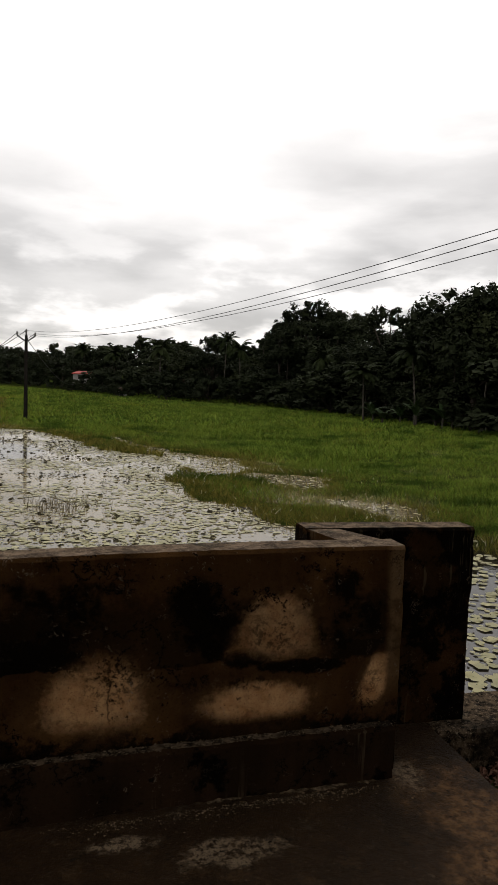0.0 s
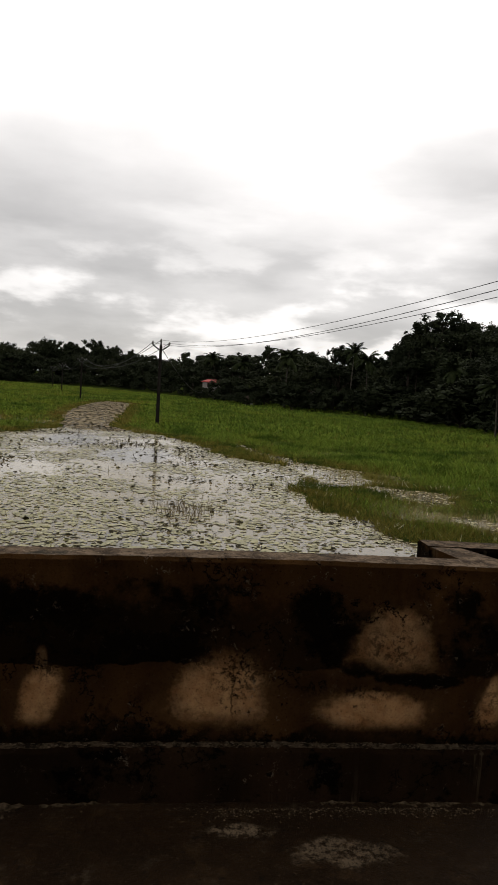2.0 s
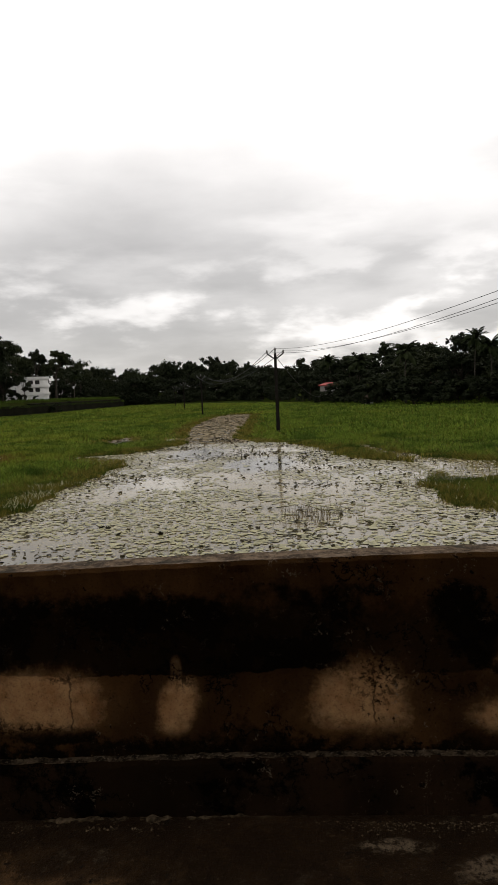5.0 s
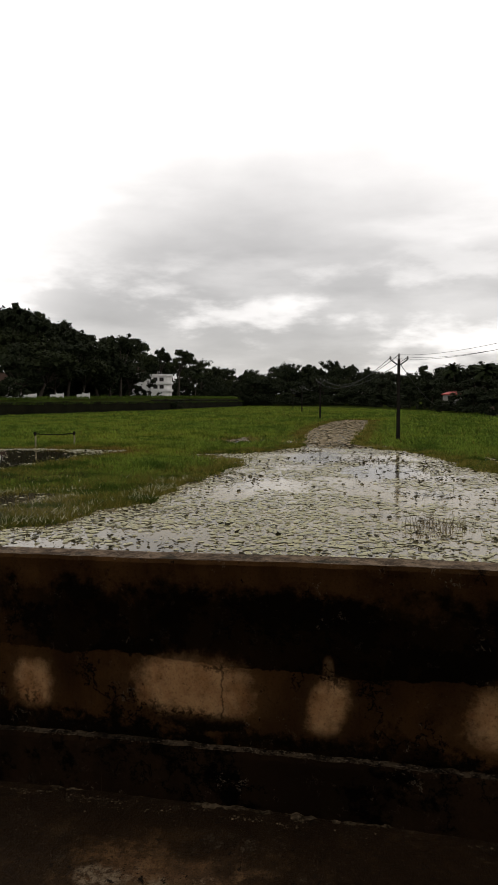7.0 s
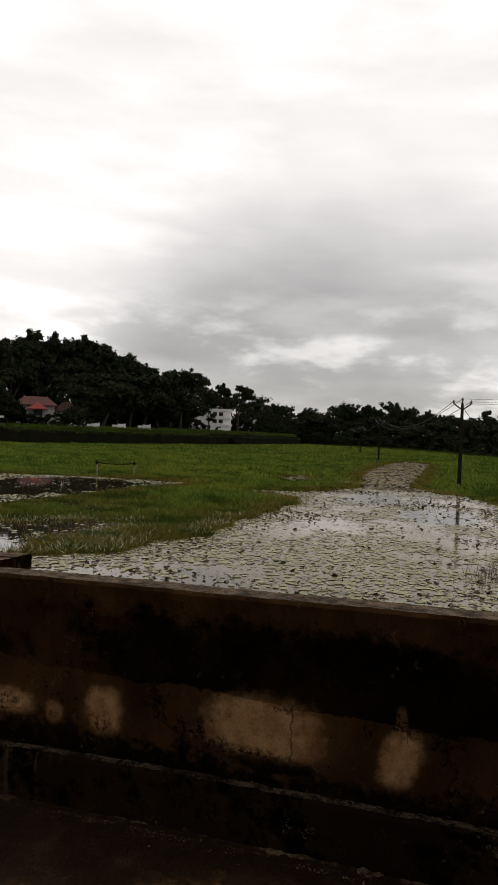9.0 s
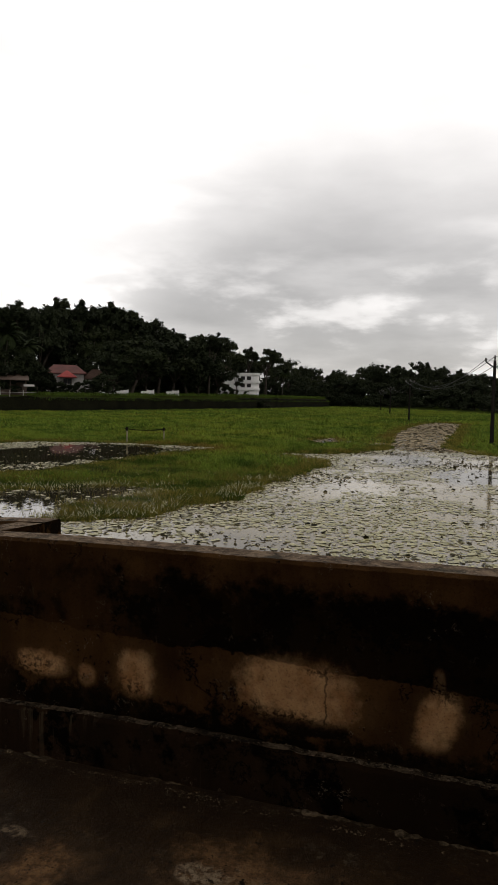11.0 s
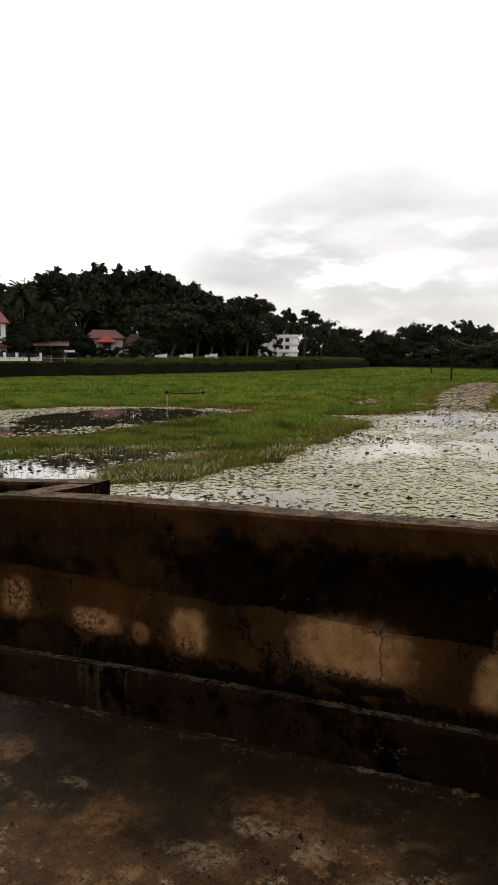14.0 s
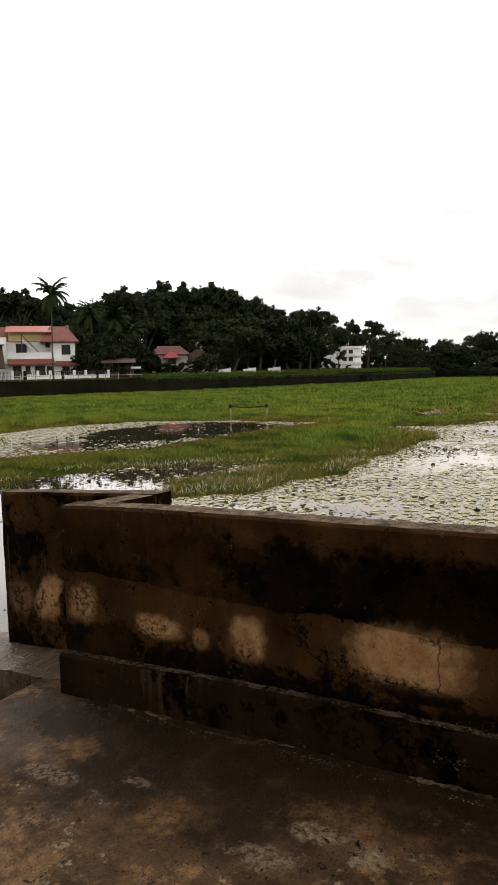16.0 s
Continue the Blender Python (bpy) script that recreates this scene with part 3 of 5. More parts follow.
def wet(x, y):
    """Whether a place in the plan lies under water."""
    x, y = np.asarray(x, float) * 0.935, np.where(np.asarray(y, float) > 2.5, (np.asarray(y, float) + 2.4) * 0.935 - 2.4, np.asarray(y, float))
    u = x + 0.28 * ripple(x, y, 1.0) + 0.12 * ripple(y, x, 3.1)
    v = np.where(y > 2.5, y + 0.30 * ripple(y, x, 0.8) + 0.14 * ripple(x, y, 2.7), y)
    return inside(MAIN, u, v) | in_any(INLETS, u, v) | inside(POOL_FAR, u, v) | inside(POOL_NEAR, u, v) | inside(PUDDLE, u, v)


def left_bank(y):
    return np.interp(y, [20, 40, 70, 98, 165, 270, 400], [-128, -108, -89, -79, -72, -75, -95])


def right_bank(y):
    return np.interp(y, [-20, 30, 45, 57, 80, 107, 150, 185, 260, 275], [36, 34.5, 33.5, 32.5, 30.5, 18, 4, -12, -55, -78])


TABLE = np.random.default_rng(99).uniform(0, 1, (64, 64))


def blotch(x, y, size):
    """Smooth random blotches between 0 and 1, a few metres wide, with finer ones inside."""
    total, amp, norm = 0.0, 1.0, 0.0
    for k in range(3):
        u, v = np.asarray(x) / size * 2**k + 7.3 * k, np.asarray(y) / size * 2**k + 3.1 * k
        i, j = np.floor(u).astype(int), np.floor(v).astype(int)
        f, g = u - i, v - j
        f, g = f * f * (3 - 2 * f), g * g * (3 - 2 * g)
        t = lambda p, q: TABLE[(i + p) % 64, (j + q) % 64]
        total = total + amp * ((t(0, 0) * (1 - f) + t(1, 0) * f) * (1 - g) + (t(0, 1) * (1 - f) + t(1, 1) * f) * g)
        norm += amp
        amp *= 0.55
    return total / norm


def smooth(a, b, v):
    t = np.clip((v - a) / (b - a), 0, 1)
    return t * t * (3 - 2 * t)


def ground_height(x, y):
    x, y = np.asarray(x, float), np.asarray(y, float)
    z = np.where(wet(x, y), -2.1, FIELD + 0.05 * ripple(x, y, 0.35))
    l = left_bank(y) - x
    z = np.where((l > 0.9) & (y > 10), 1.2 + 0.9 * smooth(60, 200, y) + 13 * smooth(22, 95, l) * smooth(330, 150, y), z)
    r = x - right_bank(y)
    z = np.where((r > 0) & (y > 0.4), FIELD + (2.4 * smooth(0, 14, r) + 5 * smooth(14, 90, r)) * (0.12 + 0.88 * smooth(150, 100, y)), z)
    z = np.where(y > 290, np.maximum(z, -1.5 + 6 * smooth(300, 420, y)), z)
    z = np.where(y <= 0.4, -0.22 + 0.03 * ripple(x, y, 1.1) - 0.25 * smooth(6, 40, np.abs(x)), z)
    z = np.where((x < -2.6) & (x > -4.6) & (y < 0.2) & (y > -2.5), -0.47, z)
    return z


def grid_axis(*spans):
    return np.unique(np.concatenate([np.arange(a, b, s) for a, b, s in spans] + [[spans[-1][1]]]))


gx = grid_axis((-3000, -300, 300), (-300, -140, 8), (-140, -70, 1.0), (-70, -36, 3), (-36, 16, 0.4), (16, 120, 4), (120, 3000, 240))
gy = grid_axis((-2000, -60, 240), (-60, -4, 4), (-4, 60, 0.4), (60, 120, 1.5), (120, 420, 6), (420, 4000, 300))
GX, GY = np.meshgrid(gx, gy)
GZ = ground_height(GX, GY)
nx, ny = len(gx), len(gy)
idx = np.arange(nx * ny).reshape(ny, nx)
quads = np.stack([idx[:-1, :-1], idx[:-1, 1:], idx[1:, 1:], idx[1:, :-1]], -1).reshape(-1, 4)
ground = raw("ground", np.stack([GX, GY, GZ], -1).reshape(-1, 3).tolist(), quads.tolist(), m_soil, smooth=True)
tagged(ground, "muddy green valley ground round flooded paddy land", "ground", kind="structure")
pond = part("water", prism([(-36, 0.45), (34, 0.45), (34, 125), (-36, 125)], lambda x, y: WATER - 0.01, lambda x, y: WATER), m_water)
tagged(pond, "still grey flood water reflecting the cloudy sky", "water", kind="structure")

# ---- the culvert: floor, parapet, ledges ----


def dip(x):
    return 0.02 * x - 0.01 * x * x


def crest(x):
    """The tops keep more level than the floor towards the west end."""
    return dip(x) + 0.032 * float(smooth(-0.7, -2.5, x)) + 0.014 * float(smooth(-2.6, -3.4, x))


def relief(x, z):
    """Worn plaster: shallow dents, spalled sheets with sharp rims, a cold joint and a few upright cracks."""
    v = Vector((x * 2.3, z * 3.1, 4.0))
    d = 0.004 * noise.fractal(v * 3.0, 0.6, 2.0, 5)
    s = noise.noise(v * 0.9) + 0.35 * noise.noise(v * 4.0)
    d += 0.009 * float(smooth(0.16, 0.22, s))
    joint = abs(z - 0.56 - dip(x) - 0.012 * noise.noise((x * 3.0, 0.0, 9.0)))
    d += 0.006 * max(0.0, 1 - joint / 0.012) * (0.4 + 0.6 * (noise.noise((x * 1.4, 2.0, 2.0)) > 0))
    for cx in (-2.0, -1.28, -0.57, 0.50, 1.34):
        d += 0.007 * max(0.0, 1 - abs(x - cx - 0.015 * noise.noise((z * 9.0, cx, 1.0))) / 0.010)
    return d


def strip(x0, x1, y0, y1, low, high, step=0.16, worn=0, rough=0.009, line=None):
    """A long block whose top follows the hump of the culvert, with an uneven edge; worn: rows of a weathered front face."""
    n = max(2, int((x1 - x0) / step))
    bm = bmesh.new()
    rows = []
    for k in range(n + 1):
        x = x0 + (x1 - x0) * k / n
        w = rough * (0.35 * noise.noise((x * 1.3, 3.0, high * 4)) + 0.3 * noise.noise((x * 9.0, 1.0, high * 4)) + 0.6 * noise.noise((x * 23.0, 5.0, high * 4)))
        h, b = high + (line or dip)(x) + w, low if low < -1 else low + dip(x)
        e = 0.5 * w
        face = []
        zb = max(b, -0.3)
        for j in range(worn):
            z = h - 0.014 - (h - 0.014 - zb) * (j + 1) / (worn + 1)
            face.append((x, y0 + e + relief(x, z), z))
        rows.append([bm.verts.new(p) for p in ((x, y0 + e, b), (x, y1, b), (x, y1, h - 0.012), (x, y1 - 0.014, h), (x, y0 + 0.014 + e, h), (x, y0 + e + (0.5 * relief(x, h) if worn else 0), h - 0.014), *face)])
    m = 6 + worn
    for a, b in zip(rows, rows[1:]):
        for j in range(m):
            bm.faces.new((a[j], a[(j + 1) % m], b[(j + 1) % m], b[j]))
    bm.faces.new(rows[0])
    bm.faces.new(rows[-1][::-1])
    return bm


H, X0, X1 = 0.92, -2.53, 1.62


def two_tone(ob, material):
    """The top faces of a wall take the paler, weathered coping."""
    ob.data.materials.append(material)
    for p in ob.data.polygons:
        if p.normal.z > 0.75:
            p.material_index = 1
    return ob


parapet = empty("parapet_wall")
tagged(parapet, "damp blackened concrete parapet wall with soft pale patches", "parapet wall", kind="structure")
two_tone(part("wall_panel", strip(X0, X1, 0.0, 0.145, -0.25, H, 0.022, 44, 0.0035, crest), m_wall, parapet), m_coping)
two_tone(part("plinth", strip(X0, X1 - 0.035, -0.055, 0.012, -0.25, 0.21, 0.03, 10, 0.012), m_plinth, parapet, "low wet concrete plinth along the wall foot"), m_ledge)
top = lambda x, y: H + crest(x) - 0.004
low = lambda x, y: -2.0
two_tone(part("return_wall", prism([(1.40, 0.10), (1.605, 0.10), (1.475, 0.36), (1.335, 0.36)], low, top), m_shaded, parapet), m_coping)
two_tone(part("return_wall", prism([(-2.51, 0.10), (-2.31, 0.10), (-2.235, 0.40), (-2.40, 0.40)], low, top), m_shaded, parapet), m_coping)
two_tone(part("wing_wall", strip(1.33, 2.16, 0.337, 0.485, -2.0, H, 0.03, 30, 0.005, crest), m_shaded, parapet), m_coping)
two_tone(part("wing_wall", strip(-3.43, -2.23, 0.377, 0.52, -2.0, H, 0.03, 30, 0.005, crest), m_wing, parapet), m_coping)

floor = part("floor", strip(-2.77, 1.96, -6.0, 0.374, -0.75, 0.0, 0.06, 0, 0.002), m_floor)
tagged(floor, "wet stained concrete culvert floor with brown patches", "floor", kind="structure")
ledge = part("kerb", strip(1.965, 5, 0.23, 0.60, -2.0, 0.0, 0.03, 0, 0.012), m_ledge)
tagged(ledge, "low wet concrete edge beam above the water", "kerb", kind="structure")


def sloped_ledge(x0, x1, y0, y1, rise, n=90, m=7):
    """A rough apron that climbs from the floor's level to the foot of the wing wall."""
    verts, faces = [], []
    for k in range(n + 1):
        x = x0 + (x1 - x0) * k / n
        nose = 0.02 * noise.noise((x * 4.0, 7.0, 2.0)) + 0.012 * noise.noise((x * 19.0, 3.0, 2.0))
        for j in range(m):
            f = j / (m - 1)
            y = y0 + nose * (1 - f) + (y1 - y0) * f
            verts.append((x, y, dip(x) + 0.006 + rise * f + 0.010 * noise.fractal(Vector((x * 7, y * 9, 1)), 0.7, 2.0, 4)))
        verts += [(x, y1, -2.0), (x, y0 + nose, -2.0)]
    w = m + 2
    for k in range(n):
        for j in range(w):
            faces.append((k * w + j, k * w + (j + 1) % w, (k + 1) * w + (j + 1) % w, (k + 1) * w + j))
    return verts, faces


v, f = sloped_ledge(-6.0, -2.56, 0.05, 0.50, 0.012)
tagged(raw("kerb", v, f, m_kerb), "wet pale concrete apron above the water", "kerb", kind="structure")

# ---- trees ----


def place(az, d):
    """A place in the plan by bearing from the culvert and distance."""
    return 0.1 + d * math.sin(radians(az)), -2.4 + d * math.cos(radians(az))


def leaf_cloud(rng, centres, radii, count, size, filling=0.20):
    """Small leaf blades over rounded clumps, facing outwards and up, with larger ones in the shade inside."""
    share = radii**2 / np.sum(radii**2)
    which = rng.choice(len(centres), count, p=share)
    way = rng.normal(size=(count, 3))
    way[:, 2] = np.where(way[:, 2] < -0.4, -way[:, 2], way[:, 2])
    way /= np.linalg.norm(way, axis=1)[:, None]
    inner = rng.uniform(0, 1, count) < filling
    depth = np.where(inner, rng.uniform(0.0, 0.55, count), rng.uniform(0.72, 1.06, count) + 0.10 * rng.normal(size=count).clip(-1, 2.2))
    p = centres[which] + way * (radii[which] * depth)[:, None] * np.array([1, 1, 0.86])
    n = rng.normal(size=(count, 3)) * 0.50 + np.array([0, 0, 0.55]) + way * 0.75
    n /= np.linalg.norm(n, axis=1)[:, None]
    a = np.cross(n, rng.normal(size=(count, 3)))
    a /= np.linalg.norm(a, axis=1)[:, None] + 1e-9
    b = np.cross(n, a)
    s = size * rng.uniform(0.6, 1.3, count) * np.where(inner, 2.6, 1.0)
    a, b = a * s[:, None], b * (s * 0.8)[:, None]
    verts = np.stack([p - a * 0.7 + b, p + a * 0.85, p - a * 0.5 - b], 1).reshape(-1, 3)
    return verts, np.arange(3 * count).reshape(-1, 3)


def broad_tree(seed, height, spread, base=0.3, lobes=8, leaves=1500, size=0.30, material=None, label="", airy=0.0):
    """A tapered trunk with limbs that carry rounded lobes, each lobe made of leafy clumps; airy: gaps between the lobes."""
    rng = np.random.default_rng(seed)
    tree = empty("tree")
    fork = height * max(0.12, base + 0.10)
    lean = rng.normal(size=2) * 0.03 * height
    bm = tube([(0, 0, -0.6), (0, 0, 0.1), (lean[0] * 0.5, lean[1] * 0.5, fork * 0.6), (lean[0], lean[1], fork)], [0.034 * height, 0.026 * height, 0.019 * height, 0.016 * height], 7)
    centres, radii = [], []
    deep = (1 - base) * height
    for k in range(lobes):
        u = 0.82 if k == 0 else (0.14 + 0.70 * ((k * 0.618 + 0.13 * rng.normal()) % 1.0))
        a = k * 2.4 + rng.normal() * 0.35
        girth = math.sqrt(max(0.05, 1 - ((u - 0.42) / 0.62) ** 2))
        r = 0.0 if k == 0 else spread * girth * rng.uniform(0.45, 0.72)
        lobe = min(spread * rng.uniform(0.36, 0.50), deep * 0.24) * (1 - 0.35 * airy)
        c = np.array([lean[0] + r * math.cos(a), lean[1] + r * math.sin(a), base * height + u * deep])
        c[2] = min(c[2], height - lobe * 0.92)
        centres.append(c)
        radii.append(lobe * 0.72)
        for _ in range(9):
            d = rng.normal(size=3)
            d[2] = abs(d[2]) * 0.8 - 0.25
            d /= np.linalg.norm(d)
            centres.append(c + d * lobe * rng.uniform(0.62, 0.95))
            radii.append(lobe * rng.uniform(0.26, 0.44))
        if k < 8:
            mid = (Vector((lean[0], lean[1], fork)) + Vector(c)) * 0.5 + Vector((0, 0, 0.03 * height))
            tube([(lean[0], lean[1], fork * 0.92), mid, tuple(c)], [0.013 * height, 0.008 * height, 0.004 * height], 5, bm)
    part("trunk", bm, m_bark, tree, smooth=True)
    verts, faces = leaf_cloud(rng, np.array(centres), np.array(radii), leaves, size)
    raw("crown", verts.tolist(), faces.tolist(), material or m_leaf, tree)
    return tagged(tree, label or "dark green broad-leaved tree with a dense uneven crown", "tree")


def palm_tree(seed, height, fronds=20, length=3.6, lean=0.1, material=None):
    rng = np.random.default_rng(seed)
    tree = empty("palm_tree")
    tip = np.array([lean * height, 0.3 * lean * height, height])
    pts = [(tip[0] * t**1.7, tip[1] * t**1.7, -0.5 + (height + 0.5) * t) for t in np.linspace(0, 1, 7)]
    part("trunk", tube(pts, [0.15, 0.12, 0.11, 0.10, 0.095, 0.09, 0.09], 7), m_palmbark, tree, smooth=True)
    verts, faces = [], []
    for k in range(fronds):
        a = 2 * math.pi * (k * 0.382) + rng.normal() * 0.1
        up = rng.uniform(-0.40, 1.35)
        ln = length * rng.uniform(0.8, 1.1)
        out = np.array([math.cos(a), math.sin(a), 0.0])
        side = np.array([-math.sin(a), math.cos(a), 0.0])
        prev = None
        n = 15
        for j in range(n + 1):
            t = j / n
            ang = up - 1.40 * t**1.4
            p = tip.copy() if prev is None else prev + ln / n * (out * math.cos(ang) + np.array([0, 0, math.sin(ang)]))
            d = out * math.cos(ang) + np.array([0, 0, math.sin(ang)])
            if prev is not None:
                w = 0.05 * (1 - t) + 0.015
                i = len(verts)
                verts += [prev - side * w, prev + side * w, p + side * w, p - side * w]
                faces.append((i, i + 1, i + 2, i + 3))
                for s in (-1, 1):
                    for q in (0.0, 0.5):
                        o = prev + (p - prev) * q
                        reach = 0.26 * ln * math.sin(math.pi * min(0.97, 0.16 + 0.8 * t)) * rng.uniform(0.8, 1.1)
                        e = o + s * side * reach * 0.80 + d * reach * 0.42 - np.array([0, 0, reach * rng.uniform(0.25, 0.65)])
                        i = len(verts)
                        verts += [o - d * 0.08, o + d * 0.10, e]
                        faces.append((i, i + 1, i + 2))
            prev = p
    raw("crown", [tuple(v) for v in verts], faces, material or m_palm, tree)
    return tagged(tree, "tall coconut palm with drooping feathery fronds", "palm tree")


def banana_plant(seed, height=3.2):
    rng = np.random.default_rng(seed)
    plant = empty("banana_plant")
    part("stem", tube([(0, 0, -0.3), (0.02, 0, height * 0.3), (0.05, 0.02, height * 0.36)], [0.14, 0.11, 0.06], 7), m_palmbark, plant, smooth=True)
    for k in range(8):
        a = k * 2.4 + rng.normal() * 0.2
        up, ln = rng.uniform(0.85, 1.45), height * rng.uniform(0.62, 0.85)
        out, side = np.array([math.cos(a), math.sin(a), 0]), np.array([-math.sin(a), math.cos(a), 0])
        p, verts, faces = np.array([0.05, 0.02, height * 0.30]), [], []
        for j in range(9):
            t = j / 8
            ang = up - 1.5 * t**1.4
            w = 0.34 * math.sin(math.pi * min(0.98, 0.08 + 0.9 * t)) + 0.01
            verts += [p - side * w - np.array([0, 0, w * 0.35]), p, p + side * w - np.array([0, 0, w * 0.35])]
            p = p + ln / 8 * (out * math.cos(ang) + np.array([0, 0, math.sin(ang)]))
        for j in range(8):
            i = 3 * j
            faces += [(i, i + 1, i + 4, i + 3), (i + 1, i + 2, i + 5, i + 4)]
        raw("leaf", [tuple(v) for v in verts], faces, m_banana, plant)
    return tagged(plant, "banana plant with broad arching leaves", "banana plant")


# skyline of the woods: bearing, angle above the horizon
SKY_AZ = [-62, -56, -52, -50, -48, -46, -44, -42, -39, -37, -34, -31, -28.5, -26, -24.5, -22, -20.5, -18, -16.2, -13.4, -10, -7.5, -5, -2.4, 0.5, 3.3, 6.3, 10, 12, 14, 16.4, 18.2, 20.7, 23, 25, 27, 30, 32, 34, 36, 42, 55]
SKY_EL = [8, 8, 7.6, 6.9, 6.6, 6.6, 6.3, 6.8, 7.4, 7.7, 7.5, 6.8, 5.7, 5.5, 4.8, 3.9, 3.9, 3.3, 2.3, 2.9, 3.1, 3.0, 2.8, 2.4, 2.6, 2.75, 3.4, 3.7, 3.9, 3.5, 4.2, 5.0, 6.6, 6.1, 5.5, 6.1, 6.6, 5.5, 8.0, 8.2, 8.5, 9]
EDGE_AZ = [-62, -52, -44, -38, -32, -26, -22, -18, -15, -10, -6, -2, 1, 5, 9, 14, 20, 28, 36, 45, 55]
EDGE_D = [150, 145, 150, 160, 175, 185, 225, 290, 300, 300, 270, 215, 172, 142, 120, 106, 92, 70, 58, 48, 40]

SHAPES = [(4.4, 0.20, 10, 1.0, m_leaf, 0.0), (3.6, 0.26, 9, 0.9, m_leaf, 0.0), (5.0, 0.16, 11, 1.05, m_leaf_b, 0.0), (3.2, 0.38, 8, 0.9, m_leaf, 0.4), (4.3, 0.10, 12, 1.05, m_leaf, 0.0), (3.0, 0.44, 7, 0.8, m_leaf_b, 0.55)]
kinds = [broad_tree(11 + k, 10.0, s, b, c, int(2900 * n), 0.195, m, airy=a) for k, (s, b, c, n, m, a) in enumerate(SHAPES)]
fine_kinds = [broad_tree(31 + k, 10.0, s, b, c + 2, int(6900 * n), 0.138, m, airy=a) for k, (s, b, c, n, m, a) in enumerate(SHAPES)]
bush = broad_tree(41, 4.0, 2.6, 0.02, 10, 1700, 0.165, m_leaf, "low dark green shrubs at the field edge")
bush.name = "bush"
bush["category"] = "bush"
for k, ob in enumerate(kinds + fine_kinds + [bush]):
    x, y = place(58 + 4 * k, 90)
    ob.matrix_world = pose(x, y, float(ground_height(x, y)))
    ob["group"] = "bushes at the field edge" if ob is bush else "trees round the valley"

rng = np.random.default_rng(5)


def plant_at(source, az, d, top_el=None, height=None, ref=10.0, wide=1.0):
    if d < 112 and source in kinds:
        source = fine_kinds[kinds.index(source)]
    x, y = place(az, d)
    z = float(ground_height(x, y))
    h = height if height else max(2.5, 1.5 + d * math.tan(radians(top_el)) - z)
    s = 1.1 * h / ref
    m = pose(x, y, z, 0, 0, rng.uniform(0, 360)) @ Matrix.Diagonal((s * wide, s * wide, s, 1))
    made = copy_thing(source, m)
    made.matrix_world = m
    return made


az = -60.0
while az < 52:
    edge, el = float(np.interp(az, EDGE_AZ, EDGE_D)), float(np.interp(az, SKY_AZ, SKY_EL))
    step = 150 / edge
    for row, (back, low_el) in enumerate(((0.02, 0.62), (0.10, 0.86), (0.20, 1.0))):
        a = az + rng.uniform(-0.6, 0.6) * step
        if -51.5 < a < -34 and row == 0:
            continue
        if -24.8 < a < -20.8 and row < 2:
            continue
        d = edge * (1 + back) + rng.uniform(0, 5)
        e = float(np.interp(a, SKY_AZ, SKY_EL)) * low_el * rng.uniform(0.72, 1.03)
        src = kinds[int(rng.integers(0, 5 if row < 2 else 6))]
        plant_at(src, a, d, e, wide=rng.uniform(0.85, 1.2) * min(1.25, max(0.8, 9 / max(3, d * math.tan(radians(e))))))
    if az > -19:
        plant_at(bush, az + rng.uniform(-1, 1), edge * 0.97 + rng.uniform(-2, 2), height=rng.uniform(2.0, 5.0), ref=4.0, wide=rng.uniform(1, 1.8))
        plant_at(bush, az + rng.uniform(-1, 1), edge * 0.985 + rng.uniform(-1, 2), height=rng.uniform(2.0, 4.0), ref=4.0, wide=rng.uniform(1, 1.6))
    az += step * 1.35
# shrubs that close the woods below the crowns
for k in range(120):
    a = -56 + 50 * k / 120 + rng.uniform(-0.3, 0.3)
    if not (-52 < a < -34 or -24.6 < a < -20.8):
        plant_at(bush, a, float(np.interp(a, EDGE_AZ, EDGE_D)) * rng.uniform(1.0, 1.05), height=rng.uniform(3.5, 8.0) if a < -26 else rng.uniform(3.0, 6.5), ref=4.0, wide=rng.uniform(0.9, 1.3))
    else:
        plant_at(bush, a, float(np.interp(a, EDGE_AZ, EDGE_D)) * rng.uniform(1.06, 1.2), height=rng.uniform(4, 7), ref=4.0, wide=rng.uniform(0.9, 1.3))
for k in range(60):
    a = 6 + 34 * k / 60 + rng.uniform(-0.3, 0.3)
    plant_at(bush, a, float(np.interp(a, EDGE_AZ, EDGE_D)) * rng.uniform(1.12, 1.2), height=rng.uniform(4, 6.5), ref=4.0, wide=rng.uniform(0.9, 1.3))
# the woods go on up the western slope
for k in range(44):
    a = -58 + 32 * k / 44 + rng.uniform(-0.4, 0.4)
    plant_at(kinds[(0, 4, 2, 1)[k % 4]], a, float(np.interp(a, EDGE_AZ, EDGE_D)) * rng.uniform(1.26, 1.36), float(np.interp(a, SKY_AZ, SKY_EL)) * rng.uniform(0.72, 0.90), wide=rng.uniform(1.0, 1.25))
